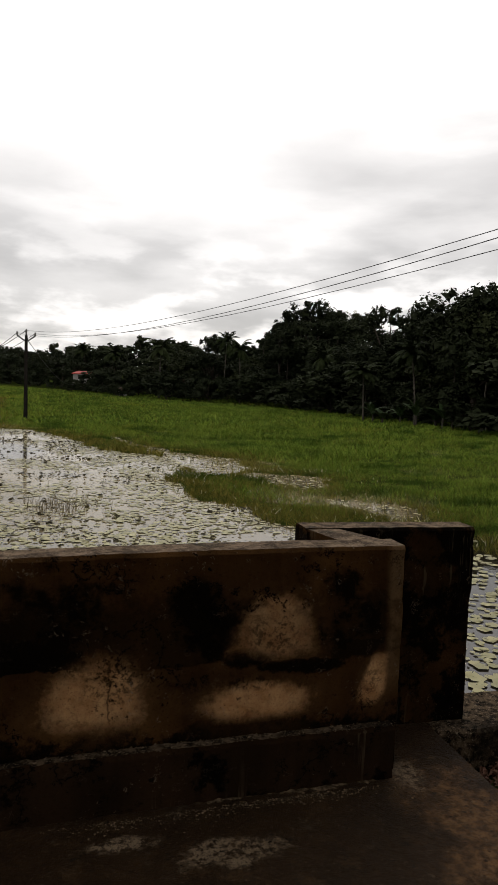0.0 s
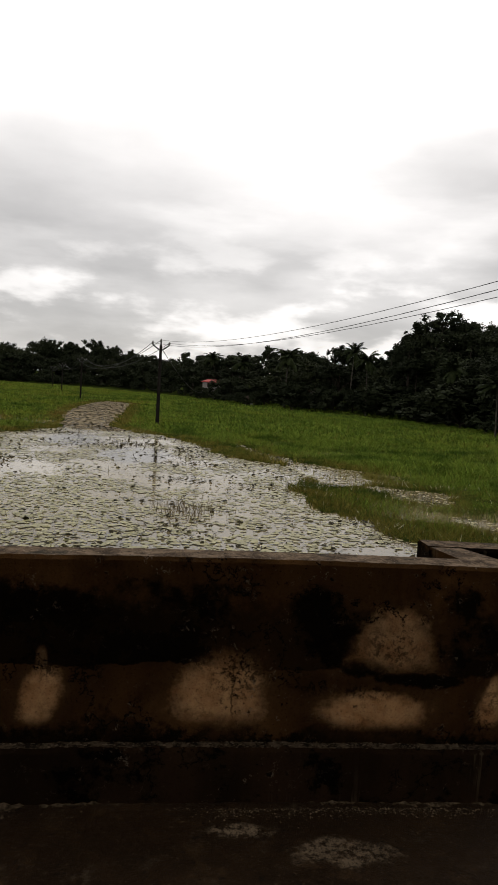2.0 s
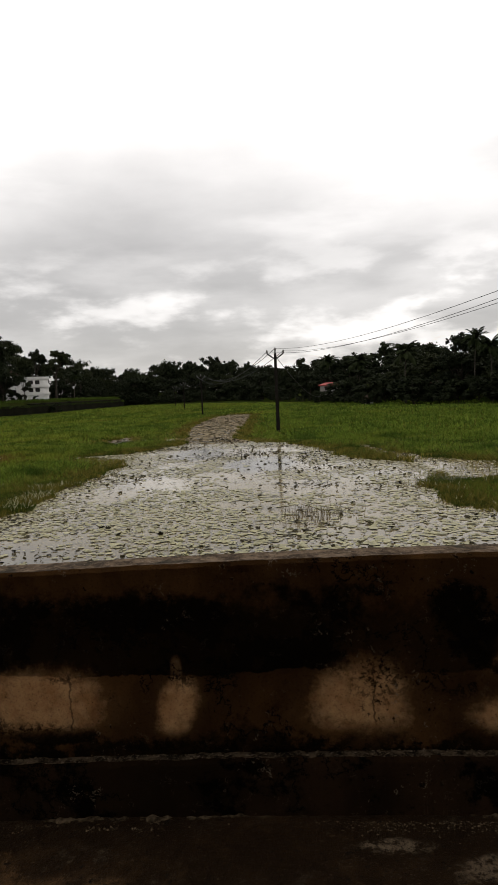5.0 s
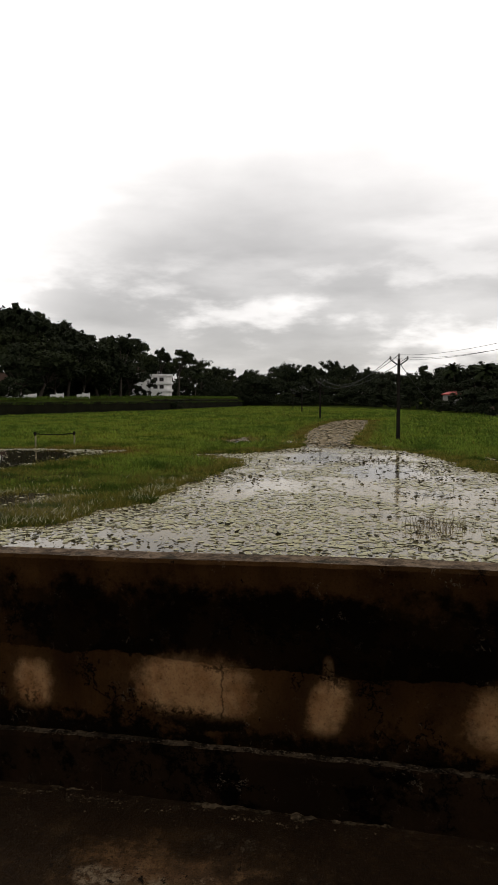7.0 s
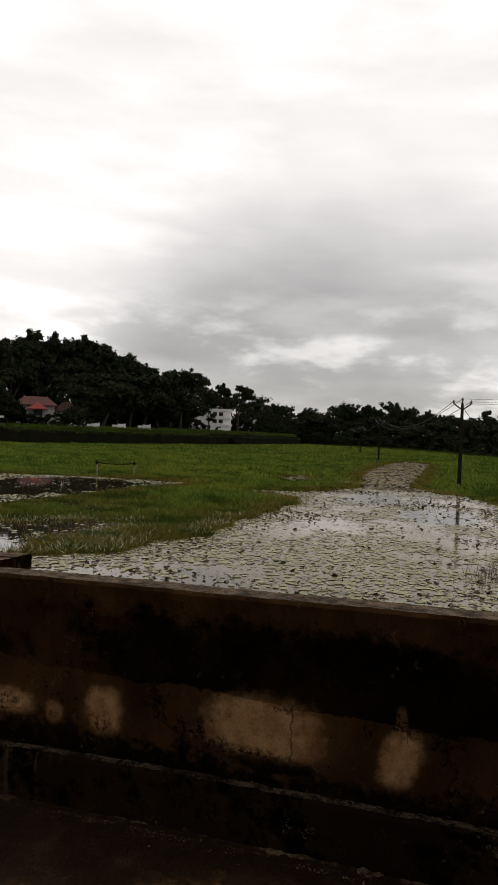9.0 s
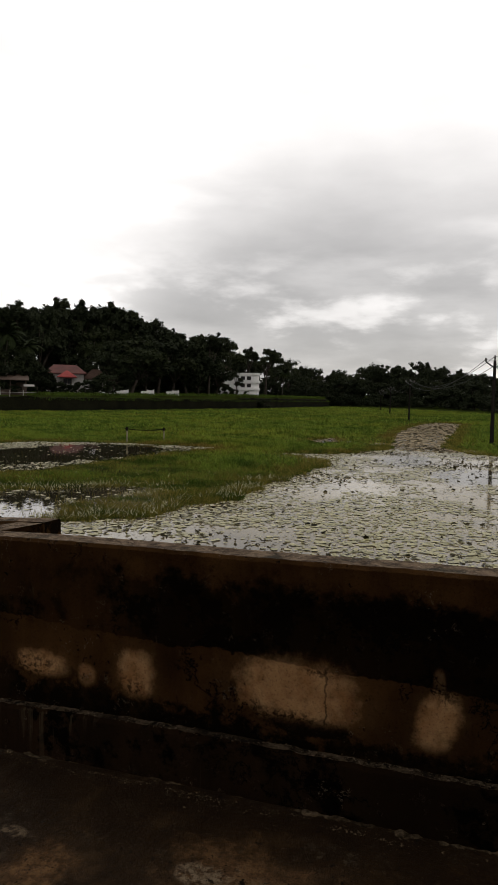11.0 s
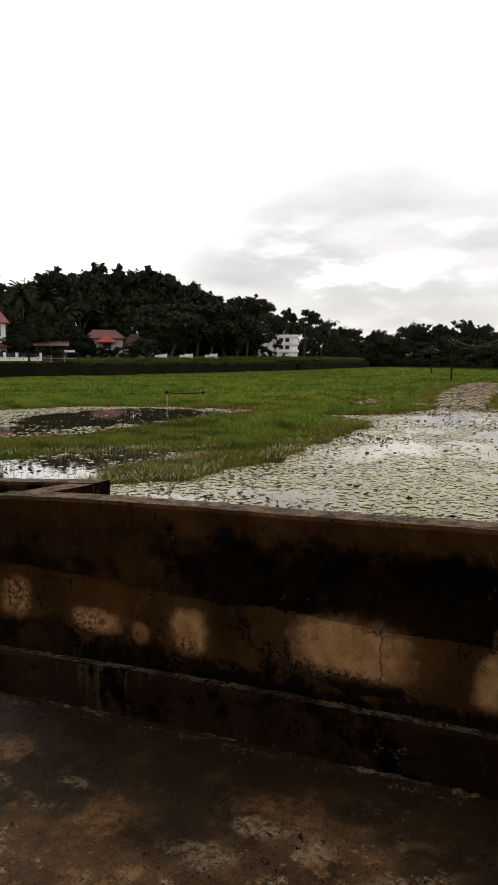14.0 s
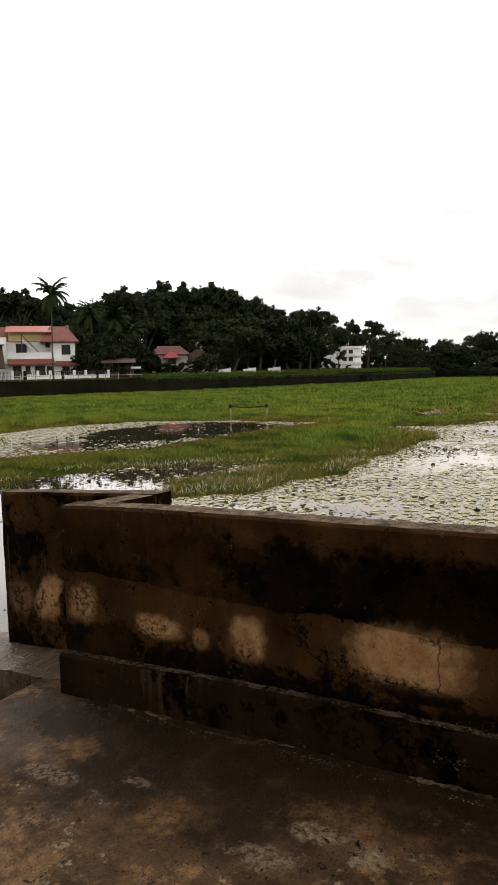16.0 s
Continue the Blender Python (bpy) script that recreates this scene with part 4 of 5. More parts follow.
# standing out of the woods, or before the houses
for a, d, el, kind, wd in ((20.6, 96, 6.7, 1, 0.9), (22.6, 98, 6.1, 3, 0.9), (18.3, 100, 5.2, 3, 0.8), (34.2, 60, 8.3, 0, 1.0), (36.2, 62, 8.2, 2, 1.0), (30.0, 74, 6.6, 0, 0.9), (27.2, 78, 6.2, 1, 1.0), (12.0, 122, 3.9, 1, 1.0),
                           (-31.8, 160, 5.0, 2, 1.15), (-29.6, 168, 4.6, 0, 1.25), (-27.2, 178, 4.6, 4, 1.1), (-25.4, 182, 5.3, 1, 0.9), (-26.2, 178, 3.3, 4, 1.2), (-30.6, 164, 3.6, 4, 1.2), (-22.0, 228, 4.1, 3, 0.8), (-20.6, 226, 4.05, 5, 1.0),
                           (-23.0, 196, 2.3, 1, 0.8), (-24.7, 190, 3.4, 4, 0.9), (-28.4, 172, 4.2, 2, 1.1), (-41.4, 135, 3.9, 2, 1.0), (-40.2, 135, 3.2, 4, 1.0), (-39.2, 136, 2.2, 0, 1.2), (-42.6, 136, 3.4, 4, 0.9), (-33.2, 158, 4.4, 4, 1.0), (-51.0, 150, 6.9, 1, 0.9), (-48.6, 150, 6.7, 3, 1.0)):
    plant_at(kinds[kind], a, d, el / 1.05, wide=wd)
# loose crowns that stand over the western skyline
for k in range(17):
    a = -53 + 1.75 * k + rng.uniform(-0.5, 0.5)
    plant_at(kinds[(5, 3, 1)[k % 3]], a, float(np.interp(a, EDGE_AZ, EDGE_D)) * rng.uniform(1.14, 1.24), float(np.interp(a, SKY_AZ, SKY_EL)) * rng.uniform(0.86, 0.98), wide=rng.uniform(0.65, 0.95))
# unseen tall trees, added behind and overhead to shade the culvert
shade_tree = broad_tree(88, 11.0, 5.0, 0.56, 12, 5200, 0.34, m_leaf, "unseen tall tree added behind to shade the culvert")
for k, (x, y, s) in enumerate(((-2.0, -5.4, 0.95), (1.9, -5.6, 0.95), (5.6, -8.5, 1.2), (0.0, -8.5, 1.15), (9.5, -7.5, 1.2))):
    m = pose(x, y, -0.42, 0, 0, 70 * k) @ Matrix.Diagonal((s, s, s, 1))
    (copy_thing(shade_tree, m) if k else shade_tree).matrix_world = m
# a farther unseen row, added to keep light off the wall's face
for k in range(16):
    x, y = -32 + 4.2 * k + rng.uniform(-1, 1), -13 - rng.uniform(0, 6)
    m = pose(x, y, float(ground_height(x, y)), 0, 0, rng.uniform(0, 360)) @ Matrix.Diagonal((1.3, 1.3, 1.4, 1))
    copy_thing(kinds[k % 5], m).matrix_world = m

# ---- poles and wires ----


def electric_pole(x, y, top_z, turn):
    z0 = float(ground_height(x, y))
    pole = empty("electric_pole", pose(x, y, 0, 0, 0, turn))
    part("post", tube([(0, 0, z0 - 0.8), (0, 0, top_z - 1.6), (0, 0, top_z - 0.25)], [0.15, 0.115, 0.10], 4), m_pole, pole)
    bm = tube([(-0.62, 0, top_z - 0.28), (0, 0, top_z - 0.72)], 0.05, 4)
    tube([(0.62, 0, top_z - 0.28), (0, 0, top_z - 0.72)], 0.05, 4, bm)
    tube([(0, 0, top_z - 0.9), (0, 0, top_z - 0.1)], 0.05, 4, bm)
    part("cross_arm", bm, m_iron, pole, "V-shaped dark iron arm")
    for ix, iz in ((-0.62, -0.28), (0.62, -0.28), (0, -0.1)):
        bm = tube([(ix, 0, top_z + iz), (ix, 0, top_z + iz + 0.08), (ix, 0, top_z + iz + 0.14), (ix, 0, top_z + iz + 0.26)], [0.04, 0.09, 0.07, 0.05], 8)
        part("insulator", bm, m_porcelain, pole, smooth=True)
    return tagged(pole, "slim grey concrete electric pole standing in wet grass", "electric pole", "electric poles in the field")


POLES = [(11.5, -7.0, 5.8), (-1.93, 48.37, 4.65), (-16.2, 104.0, 4.7), (-28.5, 156.0, 4.7), (-39.0, 199.0, 4.6)]
turns = [-14, -15, -15, -14, -13]
for (x, y, tz), tn in list(zip(POLES, turns)):
    electric_pole(x, y, tz, -tn)


def span(a, b, sag, r=0.011):
    pts = [Vector(a).lerp(Vector(b), t) - Vector((0, 0, 4 * sag * t * (1 - t))) for t in np.linspace(0, 1, 26)]
    w = part("power_line", tube(pts, r, 5), m_wire)
    return tagged(w, "thin dark power line sagging between poles", "power line", "power lines over the field")


for k, (p, q) in enumerate(zip(POLES, POLES[1:])):
    for off, dz, extra in ((-0.62, -0.12, 0.285), (0.62, -0.10, 0.06), (0.0, 0.09, 0.09)):
        c, s = math.cos(radians(15)), math.sin(radians(15))
        span((p[0] + off * c, p[1] + off * s, p[2] + dz), (q[0] + off * c, q[1] + off * s, q[2] + dz), (1.3, 1.5, 1.3, 1.2)[k] + extra, 0.009 if k == 0 else 0.022)
span((-1.93, 48.37, 4.2), (3.5, 148, 0.2), 1.2, 0.024)

# ---- the far bank: walls, houses, fences ----


def bank_wall(y0, y1, top_z, n):
    """A dark laterite retaining wall of rough courses along the left bank."""
    bm = bmesh.new()
    rows = []
    for k in range(n + 1):
        y = y0 + (y1 - y0) * k / n
        x = float(left_bank(y))
        w = 0.18 * noise.noise((y * 0.25, 2.0, 1.0))
        rows.append([bm.verts.new(p) for p in ((x + 0.55 + w, y, -2.0), (x + 0.35 + w, y, -0.3), (x + 0.22 + w, y, top_z - 0.1 + 0.45 * noise.noise((y * 0.22, 0, 5))), (x - 0.6, y, top_z), (x - 0.6, y, -2.0))])
    for a, b in zip(rows, rows[1:]):
        for j in range(5):
            bm.faces.new((a[j], a[(j + 1) % 5], b[(j + 1) % 5], b[j]))
    return bm


for y0, y1, tz in ((30, 96.2, 1.05), (96, 170.2, 1.05), (170, 275, 1.5)):
    tagged(part("retaining_wall", bank_wall(y0, y1, tz, 60), m_laterite), "long dark mossy laterite retaining wall beside the field", "retaining wall", kind="structure")


def wall_box(parent, name, m, *dims, label="", bevel=0.03):
    return part(name, box(*dims, bevel=bevel), m, parent, label)


def window(parent, x0, x1, z0, z1, y, mullions=2):
    """A window: timber frame with sill, and panes set back in it."""
    bm = box(x0 - 0.08, x0, y - 0.07, y + 0.1, z0, z1)
    box(x1, x1 + 0.08, y - 0.07, y + 0.1, z0, z1, bm=bm)
    box(x0 - 0.08, x1 + 0.08, y - 0.07, y + 0.1, z1, z1 + 0.08, bm=bm)
    for k in range(1, mullions):
        xm = x0 + (x1 - x0) * k / mullions
        box(xm - 0.03, xm + 0.03, y - 0.06, y + 0.1, z0, z1, bm=bm)
    w = part("window", bm, m_frame, parent)
    part("pane", box(x0, x1, y - 0.03, y + 0.02, z0, z1), m_glass, w)
    part("sill", box(x0 - 0.15, x1 + 0.15, y - 0.16, y - 0.002, z0 - 0.1, z0), m_white, w)
    return w


def hip_roof(x0, x1, y0, y1, z0, z1, ridge, over=0.5, thick=0.16):
    """A hipped roof with eaves and a ridge of the given length."""
    x0, x1, y0, y1 = x0 - over, x1 + over, y0 - over, y1 + over
    cx, cy = (x0 + x1) / 2, (y0 + y1) / 2
    bm = bmesh.new()
    lo = [bm.verts.new(p) for p in ((x0, y0, z0 - thick), (x1, y0, z0 - thick), (x1, y1, z0 - thick), (x0, y1, z0 - thick))]
    hi = [bm.verts.new(p) for p in ((x0, y0, z0), (x1, y0, z0), (x1, y1, z0), (x0, y1, z0))]
    a, b = bm.verts.new((cx - ridge / 2, cy, z1)), bm.verts.new((cx + ridge / 2, cy, z1))
    bm.faces.new(lo[::-1])
    for j in range(4):
        bm.faces.new((lo[j], lo[(j + 1) % 4], hi[(j + 1) % 4], hi[j]))
    bm.faces.new((hi[0], hi[1], b, a))
    bm.faces.new((hi[2], hi[3], a, b))
    bm.faces.new((hi[1], hi[2], b))
    bm.faces.new((hi[3], hi[0], a))
    return bm


def gablet(cx, cy, z, half, rise, out):
    """A small gable that stands out of the end of a hipped roof; out: towards +x or -x, in metres."""
    bm = bmesh.new()
    ends = []
    for dx in (-0.4 * out, out):
        ends.append([bm.verts.new((cx + dx, cy + q, z + r)) for q, r in ((-half, 0.0), (half, 0.0), (0.0, rise))])
    for j in range(3):
        bm.faces.new((ends[0][j], ends[0][(j + 1) % 3], ends[1][(j + 1) % 3], ends[1][j]))
    bm.faces.new(ends[0])
    bm.faces.new(ends[1])
    return bm


def slope_roof(x0, x1, y0, y1, z_front, z_back, thick=0.12):
    """A lean-to canopy that falls towards the front."""
    bm = bmesh.new()
    v = [bm.verts.new(p) for p in ((x0, y0, z_front), (x1, y0, z_front), (x1, y1, z_back), (x0, y1, z_back),
                                   (x0, y0, z_front - thick), (x1, y0, z_front - thick), (x1, y1, z_back - thick), (x0, y1, z_back - thick))]
    for f in ((0, 1, 2, 3), (7, 6, 5, 4), (0, 4, 5, 1), (1, 5, 6, 2), (2, 6, 7, 3), (3, 7, 4, 0)):
        bm.faces.new([v[k] for k in f])
    return bm


def house_at(name, az, d, z):
    x, y = place(az, d)
    return empty(name, pose(x, y, z, 0, 0, -az))


# the large white house with red roofs
h = house_at("house", -47.95, 127, 0.35)
tagged(h, "two-storey white plastered house with red roofs and stair", "house")
wall_box(h, "wall", m_white, -6.7, 7.3, 0.0, 9.0, -1.5, 4.6)
wall_box(h, "wall", m_white, -6.7, -4.5, 0.3, 8.0, 4.6, 8.3)
wall_box(h, "wall", m_white, -4.5, 3.1, 3.0, 8.6, 4.6, 7.7)
wall_box(h, "wall", m_white, 3.1, 7.2, 0.2, 8.6, 4.6, 7.5)
wall_box(h, "parapet", m_white, -4.45, 3.05, 0.05, 0.25, 4.6, 5.6)
wall_box(h, "wall", m_cream, -4.2, 2.9, 2.6, 8.0, 7.72, 9.45, label="ochre painted terrace wall")
part("roof", slope_roof(-4.6, 3.6, 1.4, 8.8, 9.35, 10.9), plain("fresh_red_sheet", (0.22, 0.055, 0.034), (0.30, 0.085, 0.055), 0.6, 0.5, 0.1, 9.0), h, "red sheet-metal terrace roof")
part("roof", hip_roof(1.9, 7.2, 0.2, 8.6, 7.55, 10.5, 3.0, 0.7), m_redroof, h, "red tiled hipped roof")
part("gable", gablet(6.0, 4.4, 9.6, 1.3, 1.1, 0.5), m_frame, h, "dark timber gable in the roof")
part("roof", hip_roof(-7.2, -3.4, 5.0, 11.0, 8.3, 10.6, 1.6, 0.5), m_redroof, h)
part("gable", gablet(-4.4, 8.0, 9.7, 1.2, 1.1, 0.5), m_frame, h, "dark timber gable in the roof")
part("canopy", slope_roof(-4.4, 3.5, -1.5, 0.0, 3.6, 4.5), m_redroof, h, "red tiled sunshade over the ground floor")
part("canopy", slope_roof(3.7, 7.9, -1.3, 0.2, 3.3, 4.15), m_redroof, h, "red tiled sunshade over the ground floor")
bm = bmesh.new()
for k in range(10):
    box(-1.9 + 0.27 * k, -1.45 + 0.27 * k, 1.3, 2.6, 7.7 - 0.29 * k, 7.92 - 0.29 * k, bm=bm)
part("stair", bm, m_white, h, "open stair up to the terrace")
part("stair_rail", tube([(-1.8, 1.25, 8.7), (0.9, 1.25, 5.7)], 0.07, 5), m_frame, h)
part("post", box(-2.0, -1.85, 1.2, 1.35, 5.6, 8.9), m_frame, h)
for x0, x1, z0, z1, y in ((4.9, 6.3, 5.2, 6.9, 0.2), (-3.5, -2.2, 1.2, 3.2, 0.0), (0.2, 1.8, 0.8, 3.2, 0.0), (2.2, 3.2, 0.9, 3.1, 0.0), (4.9, 6.0, 1.2, 3.0, 0.0), (-1.4, -0.7, 1.8, 3.2, 0.0), (-5.9, -5.2, 5.3, 7.0, 0.3), (-2.9, -1.2, 4.7, 7.2, 3.0), (2.2, 2.8, 6.6, 7.3, 3.0)):
    window(h, x0, x1, z0, z1, y)
part("sunshade", box(-6.5, -4.8, -0.4, 0.28, 7.05, 7.2), m_white, h)

# the brown-roofed house beside it
h = house_at("house", -54.0, 123, 0.3)
tagged(h, "two-storey white house with brown tiled roofs and balcony", "house")
wall_box(h, "wall", m_white, -8, 5.5, 0.0, 8.0, -1.5, 4.0)
wall_box(h, "wall", m_white, -8, 4.4, 1.6, 8.0, 4.0, 7.4)
wall_box(h, "balcony", m_white, -8, 3.0, -0.6, -0.35, 3.8, 4.8, label="white balcony parapet")
part("floor_slab", box(-8, 3.0, -0.6, 1.6, 3.6, 3.8), m_white, h)
part("roof", hip_roof(-8, 4.4, 0.0, 8.0, 7.45, 10.6, 6.0, 0.9), m_brownroof, h)
part("gable", gablet(1.2, 4.0, 9.7, 1.2, 1.0, 0.5), m_frame, h, "dark timber gable in the roof")
part("roof", slope_roof(-8.5, 8.2, -2.6, -0.62, 2.9, 4.0), m_brownroof, h, "brown porch roof")
part("roof", slope_roof(3.0, 8.2, -0.6, 2.5, 3.9, 6.2), m_brownroof, h, "brown lean-to roof")
for x in (-7.6, -5.0, -2.4, 0.2, 2.8):
    part("pillar", box(x - 0.14, x + 0.14, -2.2, -1.92, -1.2, 3.2), m_white, h)
    part("pillar", box(x - 0.12, x + 0.12, -0.34, -0.1, 4.0, 7.4), m_white, h)
for x in (-6.6, -4.0, -1.4, 1.2):
    window(h, x, x + 1.2, 4.3, 6.6, 1.6)
    window(h, x, x + 1.3, 0.4, 2.8, 0.0)

# compound wall with pillars and railings
fence = empty("compound_wall", pose(*place(-48.6, 119.5), 0.95, 0, 0, 68))
tagged(fence, "white compound wall with pillars, railings and dark gate", "wall")
for k, x in enumerate(np.arange(-19.5, 17.0, 2.15)):
    part("pillar", box(x - 0.2, x + 0.2, -0.2, 0.2, -1.0, 1.75, 0.03), m_white if k % 3 else m_laterite, fence)
    if k in (7, 8):
        bm = bmesh.new()
        for j in range(8):
            box(x + 0.28 + j * 0.22, x + 0.33 + j * 0.22, -0.03, 0.03, -0.2, 1.7, bm=bm)
        box(x + 0.22, x + 1.93, -0.04, 0.04, 0.2, 0.28, bm=bm)
        box(x + 0.22, x + 1.93, -0.04, 0.04, 1.4, 1.48, bm=bm)
        part("gate", bm, m_iron, fence, "dark iron bar gate")
    elif x < 14.5:
        part("panel", box(x + 0.2, x + 1.95, -0.08, 0.08, -1.0, 0.95), m_white, fence)
        bm = box(x + 0.2, x + 1.95, -0.04, 0.04, 1.5, 1.58)
        for j in range(5):
            box(x + 0.4 + j * 0.32, x + 0.46 + j * 0.32, -0.03, 0.03, 0.95, 1.5, bm=bm)
        part("railing", bm, m_iron, fence)

# rail of rough posts along the edge of the retaining wall
rail = empty("guard_rail")
tagged(rail, "rough grey rail fence along the retaining wall", "fence")
spots = [(float(left_bank(y)) - 0.35, y) for y in np.arange(62.0, 97.0, 2.4)]
for (x, y), (x2, y2) in zip(spots, spots[1:]):
    part("post", tube([(x, y, 0.6), (x, y, 2.15)], 0.07, 5), m_grey, rail)
    part("rail", tube([(x, y, 1.75), (x2, y2, 1.75)], 0.045, 5), m_grey, rail)

# dark lean-to between the palms
h = house_at("shed", -41.3, 127, 1.0)
tagged(h, "dark open shed with a sagging tin roof", "shed")
for x in (-2.6, 0.0, 2.6):
    part("post", box(x - 0.1, x + 0.1, -0.1, 0.1, -0.8, 3.0), m_frame, h)
part("wall", box(-2.6, 2.6, 2.4, 2.55, -0.8, 2.6), m_frame, h)
part("wall", box(-2.6, -0.1, 0.12, 0.24, -0.8, 1.3), m_frame, h)
part("roof", slope_roof(-3.1, 3.1, -0.7, 3.0, 3.0, 4.2), m_frame, h, "dark sagging tin roof")
part("awning", slope_roof(2.2, 4.0, -1.5, -0.72, 1.9, 2.2), m_grey, h, "pale awning sheet")

# red-roofed bungalow on the slope
h = house_at("house", -36.6, 150, 2.0)
tagged(h, "white bungalow with red tiled roofs among trees", "house")
wall_box(h, "wall", m_grey, -5.2, 2.6, 0.0, 7.0, -2.0, 4.1)
wall_box(h, "wall", m_grey, 2.8, 7.4, 1.0, 7.0, -2.0, 3.0)
# the main roof's red is darkened to carry the shade of the trees
part("roof", hip_roof(-5.2, 2.6, 0.0, 7.0, 4.1, 6.0, 4.6, 0.6), plain("shaded_red_roof", (0.045, 0.013, 0.010), (0.09, 0.026, 0.019), 0.5, 0.8, 0.3, 9.0), h)
part("roof", hip_roof(2.8, 7.4, 1.0, 7.0, 3.0, 5.2, 1.4, 0.6), m_brownroof, h)
part("roof", hip_roof(-2.6, 0.8, -2.2, 0.0, 3.3, 4.6, 0.4, 0.3), plain("bright_red_roof", (0.17, 0.018, 0.016), (0.24, 0.034, 0.028), 0.8, 0.6, 0.2, 9.0), h, "bright red porch roof")
for x in (-2.5, 0.7):
    part("pillar", box(x - 0.12, x + 0.12, -2.1, -1.86, -2.0, 3.2), m_grey, h)
wall_box(h, "balcony", m_grey, -2.6, 0.8, -2.2, -2.0, 0.9, 1.8)
for x0, x1, z0, z1, y in ((-4.6, -3.2, 1.2, 3.0, 0.0), (-1.6, 0.0, 0.9, 2.9, 0.0), (4.0, 5.2, 0.8, 2.3, 1.0)):
    window(h, x0, x1, z0, z1, y)

for az_, hh in ((-39.0, 4.6), (-38.3, 3.2), (-37.6, 2.4), (-36.9, 2.0), (-36.0, 2.5), (-35.2, 2.8), (-34.5, 2.6), (-33.6, 4.2)):
    plant_at(bush, az_, 144, height=hh, ref=4.0, wide=1.1)

for az_, d_, hh in ((-44.4, 126, 3.4), (-43.9, 127, 4.2), (-43.2, 128, 3.8), (-42.4, 128, 4.6), (-41.7, 129, 3.6), (-40.9, 130, 4.4)):
    plant_at(bush, az_, d_, height=hh, ref=4.0, wide=1.0)

# the flat-roofed white block farther along
h = house_at("house", -22.75, 206, 3.9)
h.scale = (1.08, 1.0, 0.84)
tagged(h, "white flat-roofed two-storey house with rounded balcony", "house")
wall_box(h, "wall", m_white, -6.2, -0.6, 0.8, 8.0, -2.0, 6.0)
outline = [(-0.5, 7.5), (-0.5, 0.0)] + [(3.2 + 2.2 * math.sin(a), 2.2 - 2.2 * math.cos(a)) for a in np.linspace(0.1, math.pi / 2, 7)] + [(5.4, 7.5)]
part("wall", prism(outline, lambda x, y: -2.0, lambda x, y: 5.6), m_white, h)
wide = [(x + (0.35 if x > 3 else 0), y - (0.35 if y < 4 else 0)) for x, y in outline]
for z in (0.0, 2.6, 5.4):
    part("balcony_band", prism(wide, lambda x, y: z, lambda x, y: z + 0.75), m_white, h)
part("roof", box(-6.6, -0.5, 0.4, 8.2, 6.0, 6.3), m_white, h)
part("roof", hip_roof(-5.6, -2.6, 2.6, 6.0, 7.2, 8.8, 0.3, 0.4), m_brownroof, h)
part("wall", box(-5.2, -3.0, 3.0, 5.6, 6.3, 7.2), m_white, h)
for x0, x1, z0, z1, y in ((-5.4, -4.4, 3.3, 4.9, 0.8), (-3.4, -2.4, 3.3, 4.9, 0.8), (-4.8, -3.0, 0.2, 1.9, 0.8), (0.3, 1.3, 3.6, 4.9, 0.0), (2.0, 3.0, 3.6, 4.9, 0.0), (0.3, 1.3, 1.0, 2.3, 0.0), (2.0, 3.0, 1.0, 2.3, 0.0)):
    window(h, x0, x1, z0, z1, y)

for az_, hh in ((-24.3, 3.2), (-23.7, 2.4), (-23.2, 1.8), (-22.2, 1.4), (-21.2, 2.0), (-20.6, 2.6)):
    plant_at(bush, az_, 200, height=hh, ref=4.0, wide=1.1)

# low white boundary walls under the trees
for a0, a1, d, zb in ((-34.3, -31.8, 151, 2.0), (-31.0, -29.6, 157, 2.1), (-28.9, -27.9, 164, 2.2)):
    wpos, length = place((a0 + a1) / 2, d), radians(a1 - a0) * d
    low_wall = empty("boundary_wall", pose(*wpos, zb, 0, 0, -(a0 + a1) / 2))
    tagged(low_wall, "low white boundary wall under dark trees", "wall", "white boundary walls")
    for k in range(max(2, int(length / 1.5))):
        x = -length / 2 + 1.5 * k
        part("panel", box(x, x + 1.3, -0.1, 0.1, -1.6, 0.55 + 0.2 * (k % 2)), m_white, low_wall)
        part("pillar", box(x + 1.3, x + 1.5, -0.14, 0.14, -1.6, 0.95), m_white, low_wall)

# small buildings at the right-hand edge of the woods
for az_, d_, z_, w_, hh, roof_m, lab in ((2.05, 158, 1.1, 4.6, 1.5, plain("bright_red_tin", (0.26, 0.026, 0.022), (0.36, 0.05, 0.04), 0.8, 0.6, 0.1, 9.0), "small white house with a red roof among trees"), (5.2, 126, -1.4, 1.6, 1.0, m_brownroof, "small pale shed at the field edge"),
                                         (11.3, 118, 0.2, 4.0, 1.7, m_brownroof, "low pale house half hidden by trees"), (35.9, 58, -1.2, 2.6, 0.9, m_redroof, "low hut with a rusty red roof")):
    h = house_at("house" if w_ > 1.5 else "shed", az_, d_, z_)
    tagged(h, lab, "house" if w_ > 1.5 else "shed")
    part("wall", box(-w_ / 2, w_ / 2, 0, 3.0, -1.2, hh, 0.02), m_grey, h)
    part("roof", hip_roof(-w_ / 2, w_ / 2, 0, 3.0, hh + 0.02, hh + 0.55, w_ * 0.5, 0.35), roof_m, h)
    window(h, -w_ * 0.25, w_ * 0.1, hh - 1.3, hh - 0.4, 0.0, 1)

for az_, d_, hh in ((4.75, 123, 2.2), (5.75, 123.5, 2.4), (1.1, 152, 2.8), (2.9, 152, 2.8), (10.3, 112, 2.6), (12.4, 112, 2.4)):
    plant_at(bush, az_, d_, height=hh, ref=4.0, wide=0.9)

